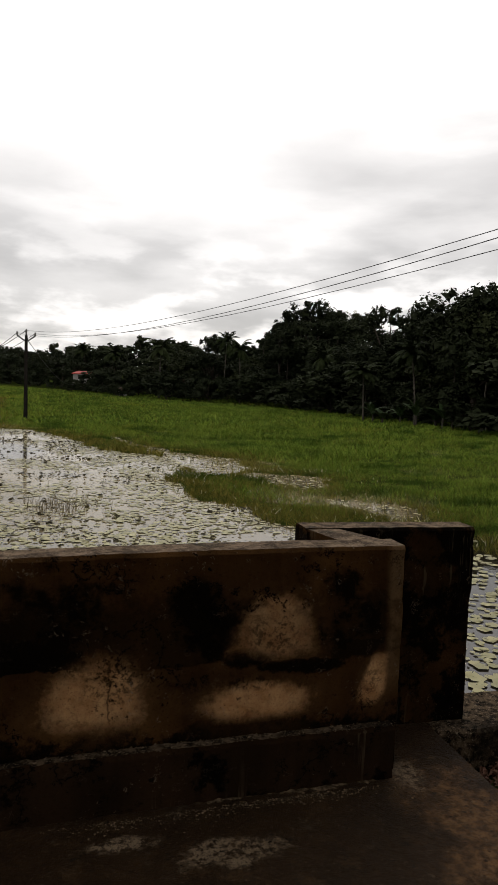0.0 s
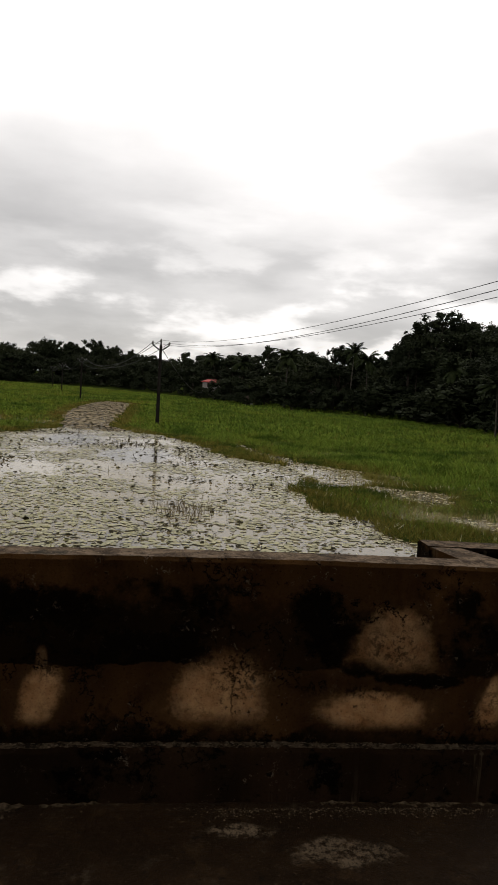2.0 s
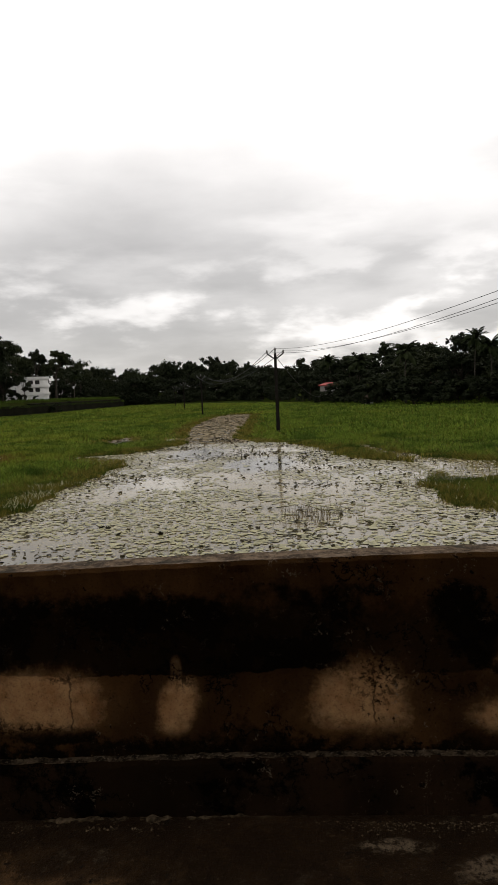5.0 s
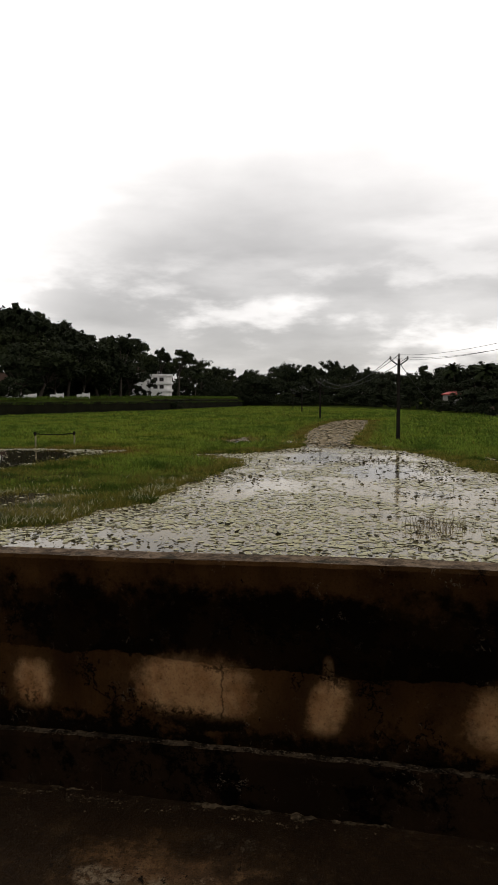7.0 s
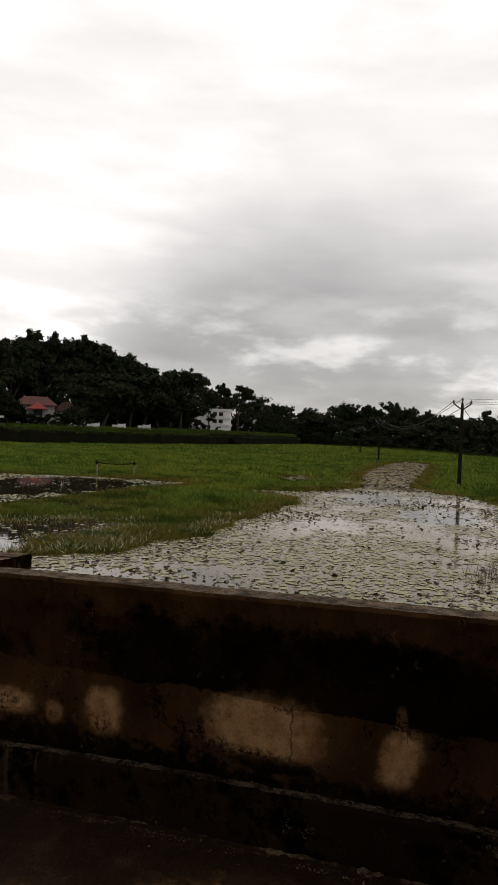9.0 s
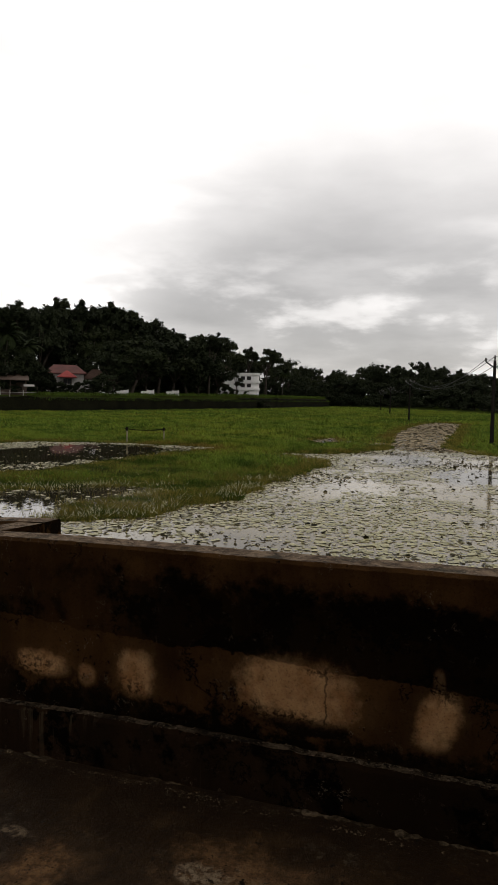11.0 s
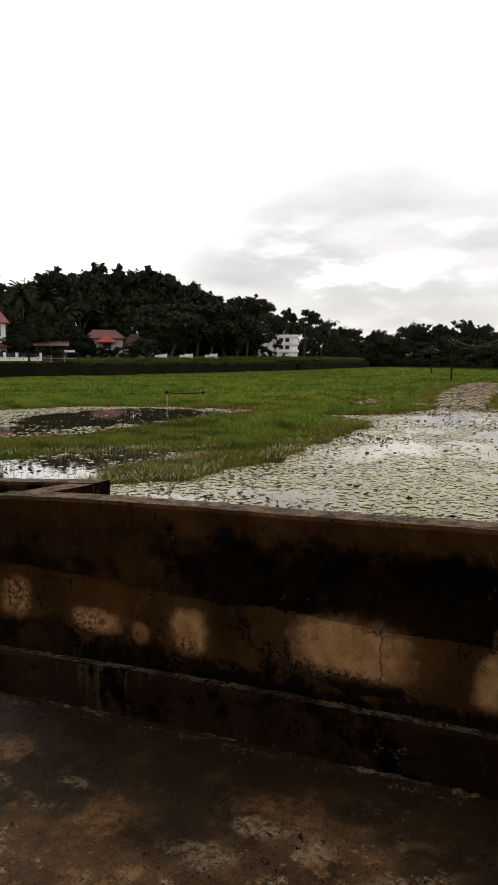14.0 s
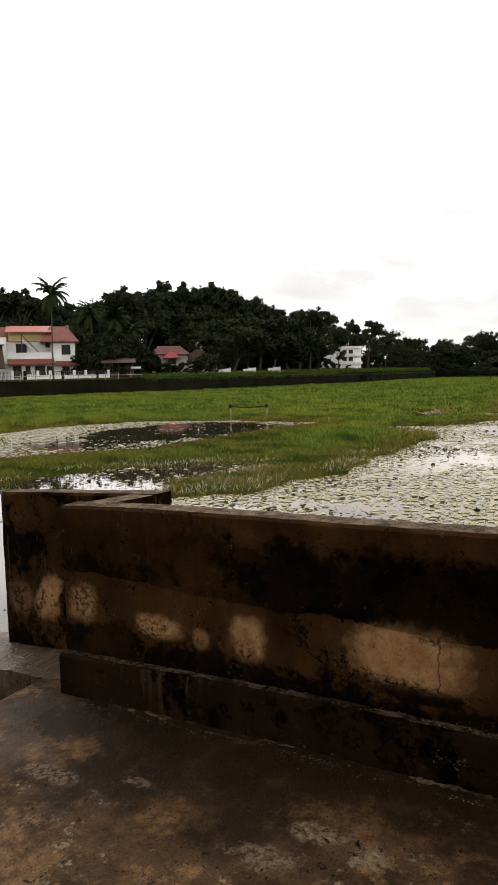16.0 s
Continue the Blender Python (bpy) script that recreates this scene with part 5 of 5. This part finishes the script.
# ---- palms and banana plants ----
palms = [palm_tree(3, 9.0, 38, 3.2, 0.05), palm_tree(4, 9.0, 40, 3.3, -0.08), palm_tree(6, 9.0, 36, 3.1, 0.12)]
for k, ob in enumerate(palms):
    x, y = place(62 + 5 * k, 70)
    ob.matrix_world = pose(x, y, float(ground_height(x, y)))
    ob["group"] = "coconut palms round the valley"
for k, (a, d, el) in enumerate(((25.4, 66, 2.5), (21.6, 84, 3.3), (29.6, 62, 4.2), (32.6, 60, 4.4), (34.8, 56, 3.4), (30.9, 66, 3.2), (15.0, 100, 3.6), (8.2, 118, 3.3), (-19.2, 250, 2.4), (-46.5, 121, 7.2), (-41.8, 136, 5.2),
                                (-52.5, 124, 7.4), (-40.2, 139, 4.3), (13.6, 108, 4.1), (2.3, 170, 2.7), (4.2, 150, 2.6), (-43.2, 146, 5.6))):
    x, y = place(a, d)
    z = float(ground_height(x, y))
    hh = 1.5 + d * math.tan(radians(el)) - z - 1.2
    s = 0.74 if d < 110 else 1.15
    m = pose(x, y, z, 0, 0, rng.uniform(0, 360)) @ Matrix.Diagonal((s, s, hh / 9.0, 1))
    copy_thing(palms[k % 3], m).matrix_world = m
bananas = [banana_plant(8), banana_plant(9, 2.8)]
spots = [(27.0, 64), (28.4, 65), (29.7, 62), (31.2, 62), (31.8, 60), (33.9, 60), (26.2, 66), (-41.0, 132), (-40.4, 133), (-43.6, 130), (35.0, 58)]
for k, (a, d) in enumerate(spots):
    x, y = place(a, d)
    m = pose(x, y, float(ground_height(x, y)), 0, 0, 77.0 * k) @ Matrix.Diagonal((0.75, 0.75, 0.55 + 0.1 * (k * 7 % 5), 1))
    ob = bananas[k] if k < 2 else copy_thing(bananas[k % 2], m)
    ob.matrix_world = m
    ob["group"] = "banana plants"

# ---- the goal frame in the shallows ----
GOAL_A, GOAL_B = (-24.4, 36.5, -0.57), (-22.4, 37.9, -0.64)
goal = empty("goal_frame", pose(*GOAL_A[:2], WATER))
tagged(goal, "weathered bamboo goal frame standing in flooded grass", "goal frame")
gx1, gy1 = GOAL_B[0] - GOAL_A[0], GOAL_B[1] - GOAL_A[1]
part("post", tube([(0, 0, -0.5), (0.02, 0, 0.7), (0, 0, GOAL_A[2] - WATER)], [0.060, 0.056, 0.052], 7), m_bamboo, goal)
part("post", tube([(gx1, gy1, -0.5), (gx1 + 0.03, gy1, 0.6), (gx1, gy1, GOAL_B[2] - WATER)], [0.060, 0.056, 0.052], 7), m_bamboo, goal)
za, zb = GOAL_A[2] - WATER - 0.12, GOAL_B[2] - WATER - 0.06
bar = [(gx1 * t, gy1 * t, za + (zb - za) * t - 0.32 * t * (1 - t)) for t in (-0.06, 0.25, 0.5, 0.75, 1.06)]
part("crossbar", tube(bar, 0.036, 6), m_pole, goal, "dark sagging crossbar")
for px, py, pz in ((0, 0, za), (gx1, gy1, zb)):
    part("lashing", tube([(px, py, pz - 0.12), (px, py, pz), (px, py, pz + 0.12)], [0.07, 0.085, 0.07], 7), m_pole, goal, "dark rope lashing")

# ---- ditches at the culvert's ends ----


def weed_patch(seed, x0, x1, y0, y1, z, count, size, material):
    r = np.random.default_rng(seed)
    verts, faces = [], []
    for _ in range(count):
        p = np.array([r.uniform(x0, x1), r.uniform(y0, y1), z])
        a, up = r.uniform(0, 2 * math.pi), r.uniform(0.1, 1.2)
        d = np.array([math.cos(a) * math.cos(up), math.sin(a) * math.cos(up), math.sin(up)])
        s = np.array([-math.sin(a), math.cos(a), 0]) * size * (0.22 if size < 0.1 else 0.10)
        ln = size * r.uniform(0.6, 1.3)
        i = len(verts)
        q = p + d * ln * 0.5 + np.array([0, 0, 0.01])
        e = p + d * ln - np.array([0, 0, ln * 0.25])
        verts += [tuple(p), tuple(q + s), tuple(e), tuple(q - s)]
        faces.append((i, i + 1, i + 2, i + 3))
    return verts, faces


v, f = weed_patch(31, -3.7, -2.85, -0.9, 0.03, -0.46, 520, 0.17, m_weed)
tagged(raw("weeds", v, f, m_weed), "low green weeds growing in the ditch", "weeds", kind="stuff")
v, f = weed_patch(32, 2.0, 3.2, -1.0, 0.2, -0.19, 4200, 0.045, m_litter)
tagged(raw("dead_leaves", v, f, m_litter), "brown dead leaves lying in the ditch", "leaves", kind="stuff")

# crumbled mortar along the foot of the wall
r = np.random.default_rng(55)
verts, faces = [], []
for _ in range(8000):
    x = r.uniform(-2.5, 1.6)
    y = -0.09 - abs(r.normal()) * 0.026 * (1.2 + noise.noise((x * 5.0, 1.3, 0.0)))
    if noise.noise((x * 1.6, 0.3, 2.0)) + 0.7 * noise.noise((x * 9.0, y * 30, 2.0)) + 0.15 * r.normal() < 0.06:
        continue
    s = 0.0010 + 0.0045 * r.uniform() ** 4
    on_ledge = r.uniform() < 0.3
    c = np.array([x, -0.052 + 0.05 * r.uniform() if on_ledge else y, dip(x) + s * 0.3 + (0.213 if on_ledge else 0.0)])
    o = [c + s * np.array(p) * r.uniform(0.6, 1.4, 3) for p in ((1, 0, 0), (-1, 0, 0), (0, 1, 0), (0, -1, 0), (0, 0, 0.8), (0, 0, -0.8))]
    i = len(verts)
    verts += [tuple(p) for p in o]
    faces += [(i + a, i + b, i + c_) for a, b, c_ in ((0, 2, 4), (2, 1, 4), (1, 3, 4), (3, 0, 4))]
m_rubble = plain("pale_mortar_crumbs", (0.016, 0.011, 0.007), (0.19, 0.14, 0.09), 20.0, 0.9, 0.3, 90.0, "island", spec=0.03)
tagged(raw("mortar_crumbs", verts, faces, m_rubble), "pale crumbled mortar along the wall foot", "rubble", kind="stuff")

# a broken skirt of old mortar between the plinth and the floor
verts, faces, n, m = [], [], 900, 10
for k in range(n + 1):
    x = -2.2 + 3.75 * k / n
    amount = float(smooth(0.0, 0.5, noise.noise((x * 1.1, 4.0, 1.0)) + 0.6 * noise.noise((x * 4.3, 2.0, 1.0)) + 0.45))
    wide = 0.03 + 0.07 * amount * (0.6 + 0.6 * noise.noise((x * 11.0, 1.0, 4.0)))
    for j in range(m):
        f = j / (m - 1)
        lump = 0.45 + 0.45 * noise.noise((x * 13, f * 2.6, 2.0)) + 0.35 * noise.noise((x * 37, f * 6.0, 5.0))
        verts.append((x, -0.05 - wide * f, dip(x) - 0.014 + amount * (1 - f) ** 1.3 * (0.006 + 0.016 * lump) + 0.010 * lump * amount))
for k in range(n):
    for j in range(m - 1):
        i = k * m + j
        faces.append((i, i + 1, i + m + 1, i + m))
skirt = raw("mortar_skirt", verts, faces, plain("old_gritty_mortar", (0.007, 0.005, 0.003), (0.150, 0.106, 0.064), 26.0, 0.95, 1.0, 80.0, spec=0.02), parapet)
skirt["label"] = "broken gritty mortar along the wall foot"

# ---- marsh plants: grass, lilies, reeds ----


def blades(rng, x, y, z, height, width, bend):
    """Tapered, leaning grass blades as one list of vertices and faces."""
    n = len(x)
    a = rng.uniform(0, 2 * np.pi, n)
    side = np.stack([np.cos(a), np.sin(a), 0 * a], -1) * (width / 2)[:, None]
    lean = rng.normal(size=(n, 2)) * (bend * height)[:, None]
    root = np.stack([x, y, z - 0.05], -1)
    tip = root + np.stack([lean[:, 0], lean[:, 1], height + 0.05], -1)
    verts = np.stack([root - side, root + side, tip], 1).reshape(-1, 3)
    return verts, np.arange(3 * n).reshape(-1, 3).tolist()


def sow(rng, count, x0, x1, y0, y1, keep):
    x, y = rng.uniform(x0, x1, count), rng.uniform(y0, y1, count)
    ok = keep(x, y)
    return x[ok], y[ok]


def dry_land(x, y):
    return ~wet(x, y) & (x > left_bank(y) + 0.3) & (x < right_bank(y) + 6) & (y > 3)


def seen_wedge(x, y, lo=-56, hi=39):
    b = np.degrees(np.arctan2(x, y + 2.4))
    return (b > lo) & (b < hi)


def shore_near(x, y, r=1.6):
    """How much of the ring round a place is water."""
    return sum(wet(x + r * c, y + r * s).astype(float) for c, s in ((1, 0), (-1, 0), (0, 1), (0, -1), (0.7, 0.7), (-0.7, 0.7), (0.7, -0.7), (-0.7, -0.7))) / 8


def clumpy(x, y):
    return 0.5 + 0.28 * ripple(x + 0.6 * ripple(x, y, 0.9), y, 0.55) + 0.22 * ripple(x + ripple(y, x, 1.7), y * 1.3 + ripple(x, y, 1.3), 1.7)


rng = np.random.default_rng(21)
green, olive = [], []
for count, x0, x1, y0, y1, tall, wide in ((470000, -36, 22, 7, 24, 0.20, 0.019), (430000, -66, 34, 24, 44, 0.25, 0.036), (290000, -90, 36, 44, 90, 0.28, 0.085), (130000, -110, 34, 90, 175, 0.30, 0.19), (60000, -100, 10, 175, 300, 0.32, 0.40)):
    x, y = sow(rng, count, x0, x1, y0, y1, lambda x, y: dry_land(x, y) & seen_wedge(x, y))
    z = ground_height(x, y)
    edge = shore_near(x, y) + shore_near(x, y, 0.6) * 0.6 + shore_near(x, y, 3.2) * 0.3
    c = 0.5 * clumpy(x, y) + 0.5 * smooth(0.3, 0.7, blotch(x + 11, y, 1.6))
    tuft = smooth(0.42, 0.66, blotch(x + 5, y + 9, 0.9))
    h = tall * (0.12 + 0.75 * c ** 1.4 + 0.55 * tuft + 0.35 * smooth(0.5, 0.7, blotch(x, y + 33, 6.0)) + 0.25 * rng.uniform(-1, 1, len(x))).clip(0.1, 2) * np.where(edge > 0.2, 0.7, 1.0)
    w = wide * rng.uniform(0.7, 1.4, len(x))
    is_olive = rng.uniform(0, 1, len(x)) < np.clip(edge * np.where(x > 1, 1.5, 1.9), 0.06, 0.92) + 0.12 * (1 - c) + 0.45 * ((x < -7) & (x > -24) & (y < 26)) * smooth(0.35, 0.6, blotch(x, y, 4.0))
    for store, pick in ((olive, is_olive), (green, ~is_olive)):
        store.append(blades(rng, x[pick], y[pick], z[pick], h[pick], w[pick], np.full(pick.sum(), 0.8)))
for name, store, material, label in (("meadow_grass", green, m_grass, "lush bright green marsh grass covering the field"), ("marsh_grass", olive, m_shore, "olive and brown marsh grass along the water")):
    verts, faces, off = [], [], 0
    for v, f in store:
        verts += v.tolist()
        faces += [[k + off for k in q] for q in f]
        off += len(v)
    tagged(raw(name, verts, faces, material), label, "grass", kind="stuff")

# pale seed heads near the water; some blades are glints put in as colour
x, y = sow(rng, 26000, -17, 11, 7, 22, lambda x, y: dry_land(x, y) & seen_wedge(x, y))
ok = rng.uniform(0, 1, len(x)) < np.clip(shore_near(x, y, 1.2) * np.where(x < -6, 2.4, 0.6) * smooth(0.4, 0.6, blotch(x, y + 60, 1.4)), 0.015, 0.9)
x, y = x[ok], y[ok]
v, f = blades(rng, x, y, ground_height(x, y) + rng.uniform(0.08, 0.16, len(x)), rng.uniform(0.04, 0.10, len(x)), rng.uniform(0.014, 0.024, len(x)), np.full(len(x), 1.0))
tagged(raw("seed_heads", v.tolist(), f, leaf_material("pale_seed_glints", (0.22, 0.21, 0.10), (0.46, 0.44, 0.28), 0.7)), "pale seed heads and painted glints over marsh grass by the water", "grass", kind="stuff")

# taller, darker weeds in drifts over the field
x, y = sow(rng, 120000, -90, 34, 24, 150, lambda x, y: dry_land(x, y) & seen_wedge(x, y))
ok = (blotch(x * 0.45 + 17, y + 5, 2.4) > 0.595) & (shore_near(x, y, 2.0) < 0.1)
x, y = x[ok], y[ok]
far = np.hypot(x, y)
v, f = blades(rng, x, y, ground_height(x, y), rng.uniform(0.15, 0.42, len(x)), 0.0011 * far * rng.uniform(0.8, 1.5, len(x)), np.full(len(x), 0.5))
tagged(raw("field_weeds", v.tolist(), f, leaf_material("dark_field_weeds", (0.010, 0.026, 0.003), (0.050, 0.085, 0.012), 0.8, spec=0.03)), "taller dark green weeds in drifts over the field", "weeds", kind="stuff")

# grass on top of the far bank
y = rng.uniform(60, 290, 30000)
x = left_bank(y) - 14 * rng.uniform(0, 1, 30000) ** 2 + 0.2
ok = np.degrees(np.arctan2(x, y + 2.4)) > -40.2
x, y = x[ok], y[ok]
v, f = blades(rng, x, y, np.maximum(ground_height(x, y), 0.5), rng.uniform(0.25, 0.75, len(x)), rng.uniform(0.1, 0.3, len(x)), np.full(len(x), 0.6))
tagged(raw("bank_grass", v.tolist(), f, leaf_material("dark_bank_grass", (0.018, 0.034, 0.004), (0.075, 0.110, 0.018), 0.85, spec=0.03)), "rough green grass on top of the far bank", "grass", kind="stuff")

# sparse blades that stand in the shallows near the shore
x, y = sow(rng, 110000, -32, 12, 5, 40, lambda x, y: wet(x, y) & seen_wedge(x, y))
e = shore_near(x, y, 0.7)
ok = rng.uniform(0, 1, len(x)) < (1 - e) * 0.6 + np.where(inside(POOL_NEAR, x * 0.935, (y + 2.4) * 0.935 - 2.4), 0.10 * (clumpy(x * 1.5, y * 1.5) > 0.5), np.where(in_any(INLETS, x * 0.935, (y + 2.4) * 0.935 - 2.4), 0.22 * (blotch(x, y, 1.5) > 0.46), 0.004))
x, y = x[ok], y[ok]
v, f = blades(rng, x, y, np.full(len(x), WATER), rng.uniform(0.10, 0.38, len(x)), rng.uniform(0.012, 0.022, len(x)), np.full(len(x), 0.4))
tagged(raw("water_grass", v.tolist(), f, m_shore), "sparse grass blades standing in shallow water", "grass", kind="stuff")

# a clump of dry reeds in open water
n = 280
x, y = rng.normal(0.35, 0.45, n), rng.normal(14.4, 0.6, n)
v, f = blades(rng, x, y, np.full(n, WATER), rng.uniform(0.10, 0.40, n), rng.uniform(0.012, 0.02, n), np.full(n, 0.35))
tagged(raw("reeds", v.tolist(), f, m_dry), "thin dry brown reeds in open water", "reeds", kind="stuff")


def pad_shape(seed, sides=12):
    """A floating leaf: a round with a notch, faintly cupped and rimmed."""
    r = np.random.default_rng(seed)
    verts, faces = [(0.0, 0.0, 0.004)], []
    for k in range(sides + 1):
        a = 0.13 + (2 * math.pi - 0.26) * k / sides
        q = 1 + 0.05 * r.normal()
        verts.append((q * math.cos(a), q * math.sin(a), 0.012 * r.uniform(0, 1)))
    for k in range(sides):
        faces.append((0, k + 1, k + 2))
    return verts, faces


pad_meshes = [mesh_of("lily_pad", *pad_shape(70 + k), m_pad) for k in range(4)]
lilies = empty("water_lilies", pose(0, 0, WATER))
tagged(lilies, "yellow-green water lily pads floating on the pond", "water lily")


def open_water(x, y):
    """Where the pads leave a clear mirror: by the pole's foot and at the mouth of the channel."""
    a = ((x + 1.9) / 1.7) ** 2 + ((y - 27.4) / 3.4) ** 2
    b = ((x + 5.6) / 1.5) ** 2 + ((y - 33.5) / 3.6) ** 2
    return np.where(np.minimum(a, b) < 1 + 0.35 * ripple(x, y, 1.3), 0.14, 1.0)


def lily_field(x, y):
    return smooth(0.42, 0.60, 0.6 * blotch(x, y, 3.2) + 0.4 * blotch(x + 40, y, 1.1))


x, y = sow(rng, 165000, -34, 16, 0.8, 42, lambda x, y: wet(x, y) & seen_wedge(x, y, -70, 55))
ok = rng.uniform(0, 1, len(x)) < np.clip(1.2 * lily_field(x, y) + 1.2 * (1 - shore_near(x, y, 2.2)), 0.05, 1) * open_water(x, y) * np.where(y < 8, np.where(x < -1.0, 0.85, 0.55), 0.85) * np.where(inside(POOL_NEAR, x * 0.935, (y + 2.4) * 0.935 - 2.4), 0.12, 1.0) * np.where(in_any(INLETS, x * 0.935, (y + 2.4) * 0.935 - 2.4), 0.3, 1.0) * np.where(x < -0.95 * y - 1.0, np.where(y < 11, 0.02, 0.8), 1.0) * np.where(((x + 22.3) / 4.3) ** 2 + ((y - 28.3) / 6.2) ** 2 < 1 + 0.3 * ripple(x, y, 1.2), 0.04, 1.0) + np.where((x - 0.7 * y > 0.2) & (y < 9), 0.5, 0.0) + np.where((x < -25.5) & (y > 14) & (((x + 22.3) / 4.3) ** 2 + ((y - 28.3) / 6.2) ** 2 > 1.1), 0.6, 0.0)
x, y = x[ok], y[ok]
order = np.argsort(np.hypot(x, y + 2.4))
x, y = x[order], y[order]
size = (0.03 + 0.075 * rng.uniform(0, 1, len(x)) ** 1.5) * np.where(y < 8, np.where(x > 1.5, 1.0, 1.7), 0.95)
for k in range(300):
    ob = new("lily_pad", pad_meshes[k % 4])
    ob.parent = lilies
    ob.matrix_local = pose(x[k], y[k], 0.012 + 0.0012 * (k % 9), rng.normal() * 2, rng.normal() * 2, rng.uniform(0, 360)) @ Matrix.Diagonal((size[k], size[k], size[k], 1))


def joined(shapes, x, y, z, size, tilt, rng):
    verts, faces, off = [], [], 0
    for k in range(len(x)):
        v, f = shapes[k % len(shapes)]
        m = (pose(x[k], y[k], z[k], rng.normal() * tilt, rng.normal() * tilt, rng.uniform(0, 360)) @ Matrix.Diagonal((size[k], size[k], size[k], 1)))
        verts += [tuple(m @ Vector(p)) for p in v]
        faces += [tuple(j + off for j in q) for q in f]
        off += len(v)
    return verts, faces


small_pads = [pad_shape(90 + k, 5) for k in range(4)]
curled = [pad_shape(110 + k, 4) for k in range(4)]
n = len(x) - 300
v, f = joined(small_pads, x[300:], y[300:], 0.010 + 0.0011 * (np.arange(n) % 11), size[300:], 1.0, rng)
tagged(raw("floating_cover", v, f, m_pad, lilies), kind="stuff")

# raised and withered leaves, curled and dark, plus specks for shade under pad rims
x, y = sow(rng, 62000, -20, 12, 3, 46, lambda x, y: wet(x, y) & seen_wedge(x, y))
ok = rng.uniform(0, 1, len(x)) < np.clip(0.95 * smooth(0.46, 0.68, blotch(x * 0.5 + 90, y + 20, 2.2)), 0.14, 1) * np.clip(y / 16, 0.3, 1) * np.sqrt(open_water(x, y)) * np.where((x < -0.95 * y - 1.0) & (y < 11), 0.03, 1.0)
x, y = x[ok], y[ok]
v, f = joined(curled, x, y, WATER + rng.uniform(0.01, 0.05, len(x)), 0.020 + 0.075 * rng.uniform(0, 1, len(x)) ** 3.2 * np.clip(y / 14, 0.5, 1.0), 16, rng)
tagged(raw("withered_leaves", v, f, m_padold), "dark curled and withered lily leaves, with specks of pad-rim shade", "leaves", kind="stuff")
# the narrow channel beyond, choked with brown leaves
x, y = sow(rng, 15000, -19, -2, 40.5, 118, lambda x, y: wet(x, y))
v, f = joined(small_pads, x, y, WATER + rng.uniform(0.01, 0.03, len(x)), rng.uniform(0.09, 0.22, len(x)), 5, rng)
tagged(raw("channel_leaves", v, f, plain("brown_floating_leaves", (0.060, 0.046, 0.027), (0.31, 0.25, 0.155), 0.6, 0.85, 0.1, 9.0, "island", spec=0.05)), "brown floating leaves choking the far channel", "leaves", kind="stuff")
